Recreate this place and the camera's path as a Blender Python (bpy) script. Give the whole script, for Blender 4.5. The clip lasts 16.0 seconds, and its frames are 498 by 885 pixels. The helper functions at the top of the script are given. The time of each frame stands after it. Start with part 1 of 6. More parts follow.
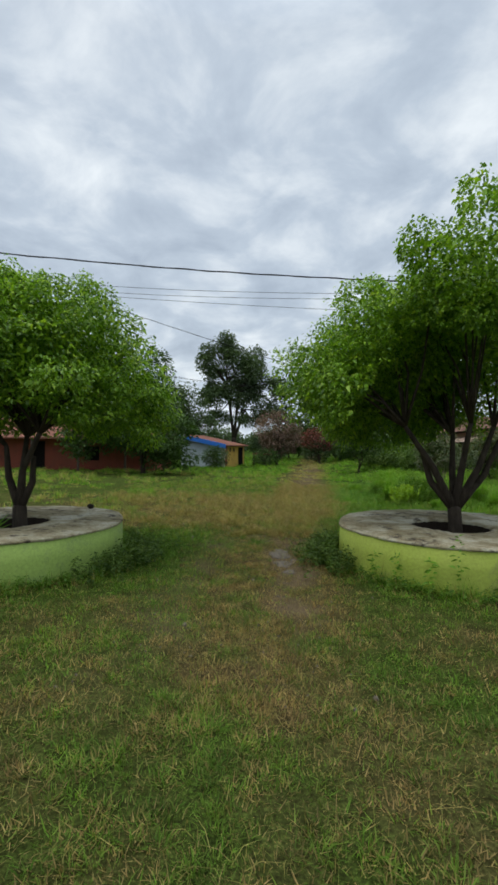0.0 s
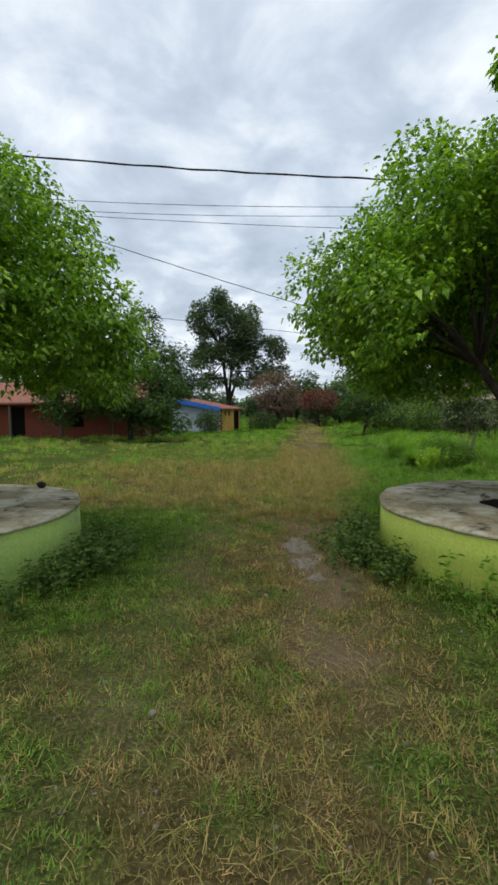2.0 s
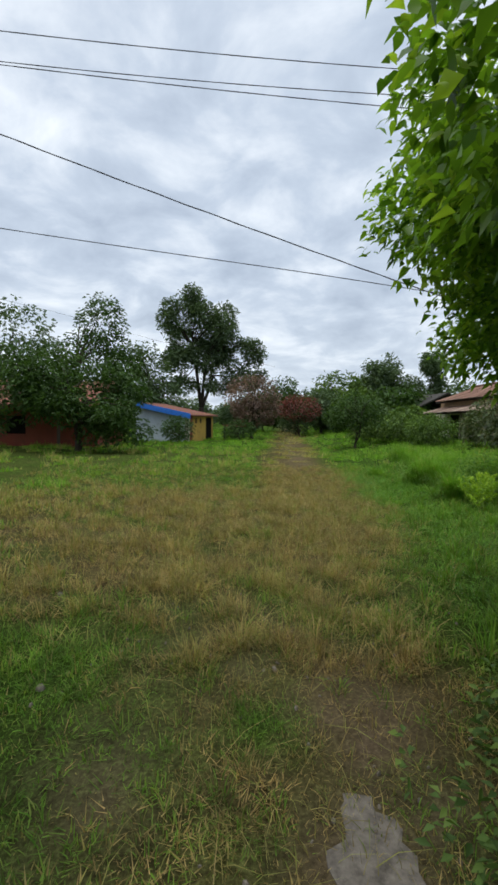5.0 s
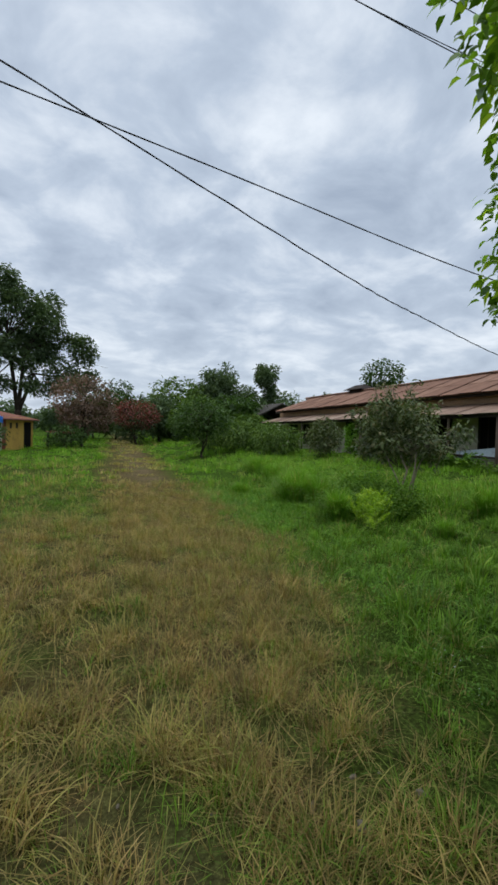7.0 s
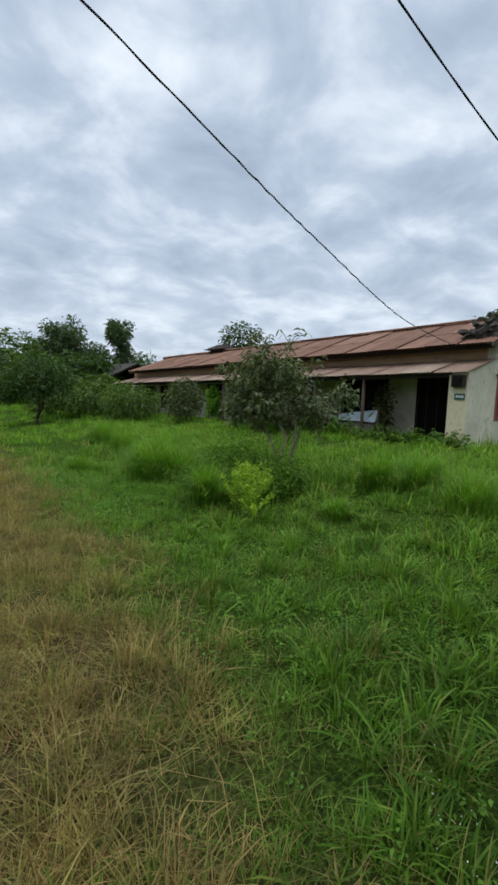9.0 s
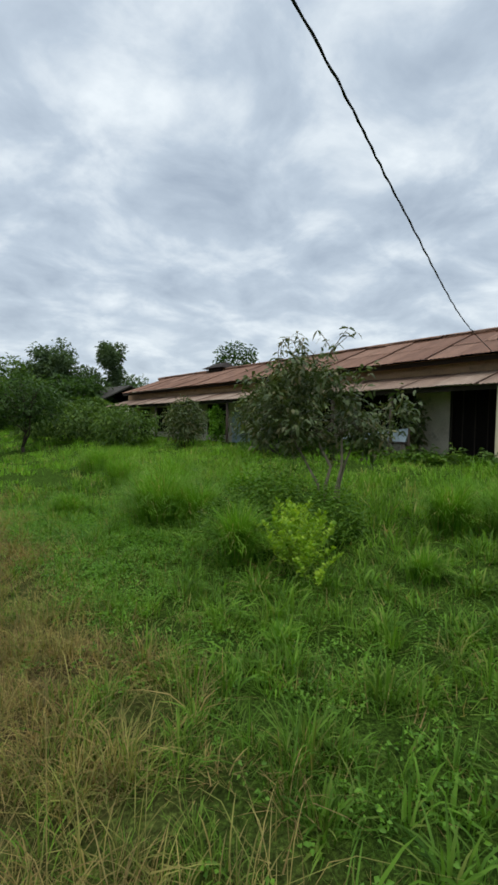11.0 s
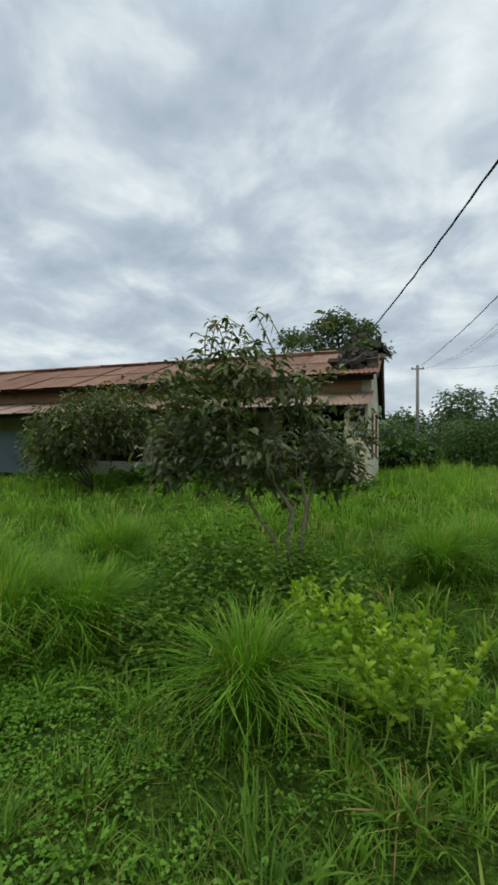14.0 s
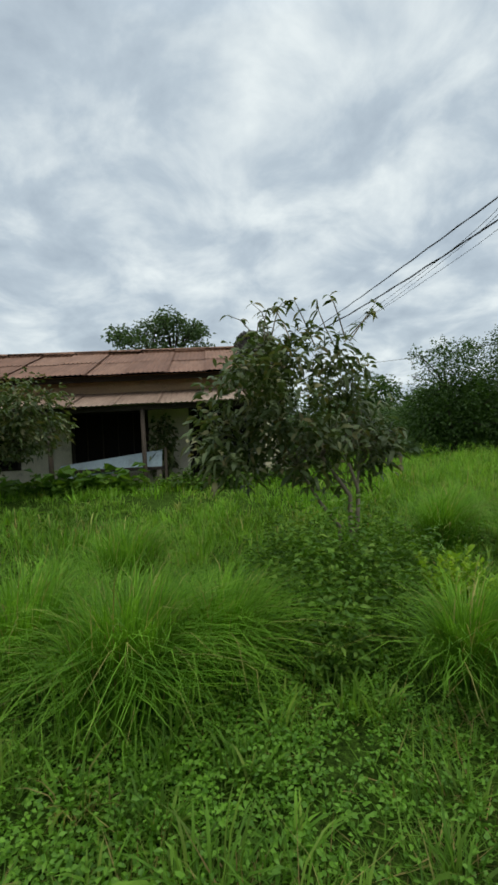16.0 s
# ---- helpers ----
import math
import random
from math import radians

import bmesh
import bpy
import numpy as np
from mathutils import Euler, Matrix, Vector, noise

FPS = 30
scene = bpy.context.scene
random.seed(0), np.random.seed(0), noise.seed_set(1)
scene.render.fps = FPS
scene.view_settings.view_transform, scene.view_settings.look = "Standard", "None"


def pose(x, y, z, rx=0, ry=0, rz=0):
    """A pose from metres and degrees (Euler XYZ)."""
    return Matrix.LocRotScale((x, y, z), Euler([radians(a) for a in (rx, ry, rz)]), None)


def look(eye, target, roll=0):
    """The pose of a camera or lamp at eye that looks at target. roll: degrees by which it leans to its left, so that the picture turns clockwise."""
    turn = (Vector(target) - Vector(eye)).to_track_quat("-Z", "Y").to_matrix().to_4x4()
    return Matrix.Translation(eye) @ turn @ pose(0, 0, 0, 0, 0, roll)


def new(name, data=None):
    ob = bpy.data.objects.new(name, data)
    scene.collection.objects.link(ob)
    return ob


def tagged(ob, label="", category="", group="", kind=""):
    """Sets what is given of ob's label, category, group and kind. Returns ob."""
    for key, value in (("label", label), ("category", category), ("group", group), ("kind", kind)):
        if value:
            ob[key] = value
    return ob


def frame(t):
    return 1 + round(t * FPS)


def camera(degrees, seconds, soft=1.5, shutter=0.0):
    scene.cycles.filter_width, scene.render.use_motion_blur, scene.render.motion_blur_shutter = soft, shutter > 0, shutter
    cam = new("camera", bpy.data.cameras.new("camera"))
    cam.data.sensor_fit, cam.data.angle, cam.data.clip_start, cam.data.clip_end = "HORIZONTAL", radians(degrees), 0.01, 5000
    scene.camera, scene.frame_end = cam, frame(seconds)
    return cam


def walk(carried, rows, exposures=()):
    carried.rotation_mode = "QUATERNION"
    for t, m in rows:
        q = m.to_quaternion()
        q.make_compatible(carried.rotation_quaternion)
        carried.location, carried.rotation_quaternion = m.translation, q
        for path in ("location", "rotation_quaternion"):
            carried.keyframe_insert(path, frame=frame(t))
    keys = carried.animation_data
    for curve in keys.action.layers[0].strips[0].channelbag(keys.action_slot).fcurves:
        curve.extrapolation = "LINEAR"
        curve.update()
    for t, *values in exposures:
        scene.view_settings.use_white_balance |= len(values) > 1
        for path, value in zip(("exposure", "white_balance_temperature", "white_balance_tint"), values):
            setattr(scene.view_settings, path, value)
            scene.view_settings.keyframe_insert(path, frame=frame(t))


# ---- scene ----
cam = camera(58.0, 16.0, soft=2.9)

PATH = [
    (0, (0.206, -0.455, 1.676), (0.056, 1.54, 1.688), 0.6),
    (0.5, (0.155, -0.059, 1.605), (0.074, 1.938, 1.523), -0.7),
    (1, (0.072, 0.452, 1.579), (-0.261, 2.422, 1.483), 0.2),
    (1.5, (0.018, 0.991, 1.56), (-0.028, 2.987, 1.435), -0.0),
    (2, (-0.052, 1.555, 1.534), (-0.179, 3.545, 1.39), -0.4),
    (2.5, (-0.128, 2.085, 1.509), (-0.25, 4.075, 1.359), 1.9),
    (3, (-0.208, 2.626, 1.48), (-0.297, 4.618, 1.324), 2.0),
    (5.5, (-0.307, 5.861, 1.482), (-0.251, 7.858, 1.393), -0.7),
    (6, (-0.477, 6.362, 1.496), (-0.07, 8.319, 1.424), -0.4),
    (6.5, (-0.491, 6.79, 1.481), (0.065, 8.71, 1.411), -0.5),
    (7, (-0.512, 7.265, 1.452), (0.201, 9.133, 1.393), 1.6),
    (7.5, (-0.393, 7.675, 1.41), (0.599, 9.408, 1.293), 1.0),
    (8, (-0.207, 8.106, 1.392), (0.825, 9.81, 1.217), 1.6),
    (8.5, (0.027, 8.525, 1.376), (1.301, 10.057, 1.2), 3.2),
    (9, (0.32, 8.853, 1.379), (1.573, 10.399, 1.182), 2.2),
    (9.5, (0.564, 9.251, 1.379), (1.759, 10.844, 1.185), 2.3),
    (12, (1.162, 11.066, 1.317), (2.656, 12.395, 1.307), -0.1),
    (12.5, (1.376, 11.549, 1.323), (3.021, 12.687, 1.313), 0.2),
    (13, (1.342, 11.984, 1.367), (3.097, 12.942, 1.359), 0.0),
    (13.5, (1.364, 12.446, 1.343), (3.193, 13.254, 1.343), 0.1),
    (14, (1.404, 12.948, 1.338), (3.306, 13.566, 1.347), 0.7),
    (14.5, (1.414, 13.393, 1.266), (3.383, 13.744, 1.289), 0.7),
    (15, (1.368, 13.906, 1.305), (3.363, 14.034, 1.301), 0.2),
    (15.5, (1.322, 14.359, 1.312), (3.321, 14.283, 1.317), 0.2),
    (16, (1.351, 14.853, 1.28), (3.345, 14.692, 1.277), -2.4),
]
walk(cam, [(t, look(eye, target, roll)) for t, eye, target, roll in PATH],
     ((0, -0.04, 6500, 9), (0.5, 0.10, 6500, 10), (1.5, 0.13, 6500, 10), (3, 0.17, 6450, 10), (5.5, 0.08, 6400, 11), (6.2, 0.0, 6350, 11), (7.5, -0.06, 6320, 11), (8.5, -0.04, 6280, 10.5), (9.5, 0.04, 6250, 10), (12, -0.03, 6600, 7), (16, -0.08, 6620, 5.5)))

# ---- world, sun, exposure ----
scene.view_settings.exposure = 0.0
world = bpy.data.worlds.new("overcast_sky")
scene.world = world
world.use_nodes = True
wn, wl = world.node_tree.nodes, world.node_tree.links
wn.clear()
w_out = wn.new("ShaderNodeOutputWorld")
w_bg = wn.new("ShaderNodeBackground")
w_sky = wn.new("ShaderNodeTexSky")
w_sky.sky_type = "NISHITA"
w_sky.sun_disc = False
w_sky.sun_elevation = radians(62)
w_sky.sun_rotation = radians(-40)
w_sky.dust_density = 3.0
w_coord = wn.new("ShaderNodeTexCoord")
w_sep = wn.new("ShaderNodeSeparateXYZ")
wl.new(w_coord.outputs["Generated"], w_sep.inputs[0])
# the cloud deck lies on a flat layer above the ground
w_z = wn.new("ShaderNodeMath"); w_z.operation = "MAXIMUM"; w_z.inputs[1].default_value = 0.0
wl.new(w_sep.outputs["Z"], w_z.inputs[0])
w_za = wn.new("ShaderNodeMath"); w_za.operation = "ADD"; w_za.inputs[1].default_value = 0.24
wl.new(w_z.outputs[0], w_za.inputs[0])
w_dx = wn.new("ShaderNodeMath"); w_dx.operation = "DIVIDE"
w_dy = wn.new("ShaderNodeMath"); w_dy.operation = "DIVIDE"
wl.new(w_sep.outputs["X"], w_dx.inputs[0]); wl.new(w_za.outputs[0], w_dx.inputs[1])
wl.new(w_sep.outputs["Y"], w_dy.inputs[0]); wl.new(w_za.outputs[0], w_dy.inputs[1])
w_cmb = wn.new("ShaderNodeCombineXYZ")
wl.new(w_dx.outputs[0], w_cmb.inputs["X"]); wl.new(w_dy.outputs[0], w_cmb.inputs["Y"])
w_n1 = wn.new("ShaderNodeTexNoise")
w_n1.inputs["Scale"].default_value = 3.3
w_n1.inputs["Detail"].default_value = 6
w_n1.inputs["Roughness"].default_value = 0.56
w_n1.inputs["Distortion"].default_value = 0.3
wl.new(w_cmb.outputs[0], w_n1.inputs["Vector"])
w_n2 = wn.new("ShaderNodeTexNoise")
w_n2.inputs["Scale"].default_value = 1.1
w_n2.inputs["Detail"].default_value = 3
wl.new(w_cmb.outputs[0], w_n2.inputs["Vector"])
w_mix = wn.new("ShaderNodeMath"); w_mix.operation = "MULTIPLY_ADD"; w_mix.inputs[1].default_value = 0.45
wl.new(w_n2.outputs["Fac"], w_mix.inputs[0]); wl.new(w_n1.outputs["Fac"], w_mix.inputs[2])
w_ramp = wn.new("ShaderNodeValToRGB")
w_ramp.color_ramp.elements[0].position = 0.50
w_ramp.color_ramp.elements[0].color = (0.402, 0.48, 0.588, 1)
w_ramp.color_ramp.elements[1].position = 0.93
w_ramp.color_ramp.elements[1].color = (0.90, 0.965, 1.02, 1)
w_mid = w_ramp.color_ramp.elements.new(0.70)
w_mid.color = (0.552, 0.64, 0.748, 1)
wl.new(w_mix.outputs[0], w_ramp.inputs["Fac"])
# thin brighter haze low over the horizon
w_hz = wn.new("ShaderNodeMapRange")
w_hz.inputs["From Min"].default_value = 0.30; w_hz.inputs["From Max"].default_value = 0.0
w_hz.inputs["To Min"].default_value = 0.0; w_hz.inputs["To Max"].default_value = 0.35
wl.new(w_z.outputs[0], w_hz.inputs["Value"])
w_haze = wn.new("ShaderNodeMixRGB")
w_haze.inputs["Color2"].default_value = (0.76, 0.84, 0.90, 1)
wl.new(w_hz.outputs[0], w_haze.inputs["Fac"]); wl.new(w_ramp.outputs["Color"], w_haze.inputs["Color1"])
w_sc = wn.new("ShaderNodeMixRGB"); w_sc.blend_type = "MULTIPLY"; w_sc.inputs["Fac"].default_value = 1
w_sc.inputs["Color2"].default_value = (0.10, 0.10, 0.10, 1)
wl.new(w_sky.outputs["Color"], w_sc.inputs["Color1"])
w_sum = wn.new("ShaderNodeMixRGB"); w_sum.inputs["Fac"].default_value = 0.93
wl.new(w_sc.outputs["Color"], w_sum.inputs["Color1"]); wl.new(w_haze.outputs["Color"], w_sum.inputs["Color2"])
wl.new(w_sum.outputs["Color"], w_bg.inputs["Color"])
# an overcast sky is brightest overhead
w_zen = wn.new("ShaderNodeMapRange")
w_zen.inputs["From Min"].default_value = 0.68; w_zen.inputs["From Max"].default_value = 1.0
w_zen.inputs["To Min"].default_value = 1.0; w_zen.inputs["To Max"].default_value = 2.1
wl.new(w_z.outputs[0], w_zen.inputs["Value"])
wl.new(w_zen.outputs[0], w_bg.inputs["Strength"])
wl.new(w_bg.outputs[0], w_out.inputs["Surface"])

sun_data = bpy.data.lights.new("sun", "SUN")
sun_data.energy, sun_data.angle, sun_data.color = 1.5, radians(50), (1.0, 0.97, 0.92)
sun = new("sun", sun_data)
sun.matrix_world = look((-12, 10, 40), (0, 16, 0))


# ---- materials ----
def material(name, rough=0.8, spec=0.3, metal=0.0):
    m = bpy.data.materials.new(name)
    m.use_nodes = True
    b = m.node_tree.nodes["Principled BSDF"]
    b.inputs["Roughness"].default_value = rough
    b.inputs["Specular IOR Level"].default_value = spec
    b.inputs["Metallic"].default_value = metal
    return m, m.node_tree.nodes, m.node_tree.links, b


def ramp(n, stops):
    r = n.new("ShaderNodeValToRGB")
    els = r.color_ramp.elements
    els[0].position, els[0].color = stops[0][0], (*stops[0][1], 1)
    els[1].position, els[1].color = stops[-1][0], (*stops[-1][1], 1)
    for p, c in stops[1:-1]:
        e = els.new(p)
        e.color = (*c, 1)
    return r


def noise_tex(n, l, scale, detail=6, rough=0.6, vec=None, stretch=None):
    t = n.new("ShaderNodeTexNoise")
    t.inputs["Scale"].default_value = scale
    t.inputs["Detail"].default_value = detail
    t.inputs["Roughness"].default_value = rough
    if vec is None:
        c = n.new("ShaderNodeTexCoord")
        vec = c.outputs["Object"]
    if stretch:
        mp = n.new("ShaderNodeMapping")
        mp.inputs["Scale"].default_value = stretch
        l.new(vec, mp.inputs["Vector"])
        vec = mp.outputs[0]
    l.new(vec, t.inputs["Vector"])
    return t


def bump(n, l, b, height, strength=0.3, distance=0.02):
    bp = n.new("ShaderNodeBump")
    bp.inputs["Strength"].default_value = strength
    bp.inputs["Distance"].default_value = distance
    l.new(height, bp.inputs["Height"])
    l.new(bp.outputs[0], b.inputs["Normal"])


def mixed(n, l, a, b, fac, mode="MIX"):
    m = n.new("ShaderNodeMixRGB")
    m.blend_type = mode
    for sock, v in ((m.inputs["Color1"], a), (m.inputs["Color2"], b), (m.inputs["Fac"], fac)):
        if isinstance(v, tuple):
            sock.default_value = (*v, 1)
        elif isinstance(v, (int, float)):
            sock.default_value = v
        else:
            l.new(v, sock)
    return m.outputs["Color"]


def weathered(name, base, stain, dirt, rough=0.85, scale=1.2, spec=0.25, stretch=(1, 1, 0.35), grain=40, bump_d=0.01):
    """Painted or plastered surface: base colour, blotches of stain, run-down dirt and fine grain."""
    m, n, l, b = material(name, rough, spec)
    big = noise_tex(n, l, scale, 8, 0.65, stretch=stretch)
    fine = noise_tex(n, l, grain, 5, 0.6)
    r1 = ramp(n, [(0.40, (0, 0, 0)), (0.66, (1, 1, 1))])
    l.new(big.outputs["Fac"], r1.inputs["Fac"])
    big2 = noise_tex(n, l, scale * 2.7, 9, 0.7)
    r2 = ramp(n, [(0.55, (0, 0, 0)), (0.75, (1, 1, 1))])
    l.new(big2.outputs["Fac"], r2.inputs["Fac"])
    c = mixed(n, l, base, stain, r1.outputs["Color"])
    c = mixed(n, l, c, dirt, r2.outputs["Color"])
    r3 = ramp(n, [(0.3, (0.82, 0.82, 0.82)), (0.7, (1.12, 1.12, 1.12))])
    l.new(fine.outputs["Fac"], r3.inputs["Fac"])
    c = mixed(n, l, c, r3.outputs["Color"], 1.0, "MULTIPLY")
    l.new(c, b.inputs["Base Color"])
    bump(n, l, b, fine.outputs["Fac"], 0.35, bump_d)
    return m


def leaf_material(name, dark, light, rough=0.45, gloss=0.35, through_light=0.35, yellow=None):
    """Leaves differ one from the next; light comes through them."""
    m, n, l, b = material(name, rough, gloss)
    geo = n.new("ShaderNodeNewGeometry")
    r = ramp(n, [(0.0, dark), (0.75, light), (1.0, yellow or light)])
    l.new(geo.outputs["Random Per Island"], r.inputs["Fac"])
    ns = noise_tex(n, l, 1.1, 3)
    rr = ramp(n, [(0.3, (0.72, 0.74, 0.72)), (0.7, (1.2, 1.18, 1.1))])
    l.new(ns.outputs["Fac"], rr.inputs["Fac"])
    c = mixed(n, l, r.outputs["Color"], rr.outputs["Color"], 1.0, "MULTIPLY")
    l.new(c, b.inputs["Base Color"])
    tr = n.new("ShaderNodeBsdfTranslucent")
    tc = mixed(n, l, c, (1.25, 1.35, 0.6), 1.0, "MULTIPLY")
    l.new(tc, tr.inputs["Color"])
    mx = n.new("ShaderNodeMixShader")
    mx.inputs[0].default_value = through_light
    l.new(b.outputs[0], mx.inputs[1])
    l.new(tr.outputs[0], mx.inputs[2])
    l.new(mx.outputs[0], n["Material Output"].inputs["Surface"])
    return m


def grass_material(name, green_a, green_b, straw_a, straw_b):
    """Blades go from green to straw by the dryness that each carries."""
    m, n, l, b = material(name, 0.6, 0.2)
    geo = n.new("ShaderNodeNewGeometry")
    at = n.new("ShaderNodeAttribute")
    at.attribute_name = "dryness"
    g = ramp(n, [(0.0, green_a), (1.0, green_b)])
    s = ramp(n, [(0.0, straw_a), (1.0, straw_b)])
    l.new(geo.outputs["Random Per Island"], g.inputs["Fac"])
    l.new(geo.outputs["Random Per Island"], s.inputs["Fac"])
    ns = noise_tex(n, l, 0.7, 4)
    rr = ramp(n, [(0.3, (0.72, 0.78, 0.75)), (0.7, (1.25, 1.2, 1.05))])
    l.new(ns.outputs["Fac"], rr.inputs["Fac"])
    n2 = noise_tex(n, l, 4.5, 5, 0.65)
    r2 = ramp(n, [(0.34, (0.52, 0.56, 0.55)), (0.66, (1.2, 1.2, 1.15))])
    l.new(n2.outputs["Fac"], r2.inputs["Fac"])
    c = mixed(n, l, g.outputs["Color"], rr.outputs["Color"], 1.0, "MULTIPLY")
    c = mixed(n, l, c, s.outputs["Color"], at.outputs["Fac"])
    c = mixed(n, l, c, r2.outputs["Color"], 1.0, "MULTIPLY")
    l.new(c, b.inputs["Base Color"])
    tr = n.new("ShaderNodeBsdfTranslucent")
    l.new(mixed(n, l, c, (1.2, 1.25, 0.7), 1.0, "MULTIPLY"), tr.inputs["Color"])
    mx = n.new("ShaderNodeMixShader")
    mx.inputs[0].default_value = 0.4
    l.new(b.outputs[0], mx.inputs[1])
    l.new(tr.outputs[0], mx.inputs[2])
    l.new(mx.outputs[0], n["Material Output"].inputs["Surface"])
    return m


def bark_material(name, a, b_):
    m, n, l, b = material(name, 0.9, 0.15)
    t = noise_tex(n, l, 14, 8, 0.7, stretch=(1, 1, 0.25))
    r = ramp(n, [(0.3, a), (0.7, b_)])
    l.new(t.outputs["Fac"], r.inputs["Fac"])
    l.new(r.outputs["Color"], b.inputs["Base Color"])
    bump(n, l, b, t.outputs["Fac"], 0.7, 0.02)
    return m


def rust_roof_material(name, tones):
    m, n, l, b = material(name, 0.75, 0.3)
    info = n.new("ShaderNodeObjectInfo")
    r = ramp(n, tones)
    l.new(info.outputs["Random"], r.inputs["Fac"])
    big = noise_tex(n, l, 1.6, 8, 0.65, stretch=(0.5, 1.6, 1))
    rb = ramp(n, [(0.35, (0.62, 0.58, 0.56)), (0.55, (1, 1, 1)), (0.75, (1.25, 1.2, 1.15))])
    l.new(big.outputs["Fac"], rb.inputs["Fac"])
    fine = noise_tex(n, l, 30, 6, 0.7)
    rf = ramp(n, [(0.55, (0, 0, 0)), (0.72, (1, 1, 1))])
    l.new(fine.outputs["Fac"], rf.inputs["Fac"])
    c = mixed(n, l, r.outputs["Color"], rb.outputs["Color"], 1.0, "MULTIPLY")
    c = mixed(n, l, c, (0.10, 0.045, 0.03), rf.outputs["Color"])
    l.new(c, b.inputs["Base Color"])
    bump(n, l, b, fine.outputs["Fac"], 0.2, 0.005)
    return m


def plain(name, colour, rough=0.7, spec=0.3, metal=0.0, grain=25, amount=0.25):
    m, n, l, b = material(name, rough, spec, metal)
    t = noise_tex(n, l, grain, 6, 0.65)
    lo = tuple(c * (1 - amount) for c in colour)
    hi = tuple(min(1, c * (1 + amount)) for c in colour)
    r = ramp(n, [(0.3, lo), (0.7, hi)])
    l.new(t.outputs["Fac"], r.inputs["Fac"])
    l.new(r.outputs["Color"], b.inputs["Base Color"])
    bump(n, l, b, t.outputs["Fac"], 0.25, 0.008)
    return m


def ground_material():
    m, n, l, b = material("grassy_soil_gap_shade", 1.0, 0.0)
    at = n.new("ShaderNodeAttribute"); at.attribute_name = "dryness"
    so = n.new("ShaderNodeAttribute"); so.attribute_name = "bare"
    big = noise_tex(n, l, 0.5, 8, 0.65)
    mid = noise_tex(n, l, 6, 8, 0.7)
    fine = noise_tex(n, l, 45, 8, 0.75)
    # darkest stops here and in s paint the shade between grass blades
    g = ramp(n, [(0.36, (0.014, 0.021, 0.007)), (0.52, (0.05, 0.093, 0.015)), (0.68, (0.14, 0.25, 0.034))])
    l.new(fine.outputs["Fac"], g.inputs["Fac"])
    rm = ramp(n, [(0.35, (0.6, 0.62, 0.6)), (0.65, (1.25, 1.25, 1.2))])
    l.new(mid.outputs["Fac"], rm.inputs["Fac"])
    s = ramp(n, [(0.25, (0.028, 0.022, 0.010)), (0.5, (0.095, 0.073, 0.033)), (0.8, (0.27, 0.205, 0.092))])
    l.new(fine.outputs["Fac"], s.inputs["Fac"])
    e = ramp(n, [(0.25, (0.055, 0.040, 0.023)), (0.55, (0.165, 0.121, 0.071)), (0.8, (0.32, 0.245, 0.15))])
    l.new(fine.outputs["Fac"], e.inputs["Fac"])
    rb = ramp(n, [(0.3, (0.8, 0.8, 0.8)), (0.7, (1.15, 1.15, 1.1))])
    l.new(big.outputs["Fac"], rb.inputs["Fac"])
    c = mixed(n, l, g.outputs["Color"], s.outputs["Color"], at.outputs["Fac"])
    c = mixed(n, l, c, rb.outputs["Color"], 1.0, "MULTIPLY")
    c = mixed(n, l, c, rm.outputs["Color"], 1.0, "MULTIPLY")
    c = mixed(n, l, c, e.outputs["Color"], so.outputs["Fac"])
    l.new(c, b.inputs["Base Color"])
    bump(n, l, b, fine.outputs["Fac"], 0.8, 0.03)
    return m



def stained_cap_material():
    """Cement that was once whitewashed: pale patches, ochre earth stains and black mould."""
    m, n, l, b = material("stained_cement", 0.92, 0.15)
    a = noise_tex(n, l, 1.7, 9, 0.68)
    c1 = ramp(n, [(0.38, (0.58, 0.54, 0.42)), (0.48, (0.42, 0.37, 0.25)), (0.57, (0.25, 0.20, 0.11)), (0.68, (0.36, 0.33, 0.23))])
    l.new(a.outputs["Fac"], c1.inputs["Fac"])
    k = noise_tex(n, l, 4.2, 9, 0.7)
    c2 = ramp(n, [(0.55, (0, 0, 0)), (0.64, (1, 1, 1))])
    l.new(k.outputs["Fac"], c2.inputs["Fac"])
    g = noise_tex(n, l, 38, 6, 0.7)
    c3 = ramp(n, [(0.3, (0.78, 0.78, 0.78)), (0.7, (1.15, 1.15, 1.15))])
    l.new(g.outputs["Fac"], c3.inputs["Fac"])
    c = mixed(n, l, c1.outputs["Color"], (0.075, 0.06, 0.045), c2.outputs["Color"])
    l.new(mixed(n, l, c, c3.outputs["Color"], 1.0, "MULTIPLY"), b.inputs["Base Color"])
    bump(n, l, b, k.outputs["Fac"], 0.6, 0.02)
    return m


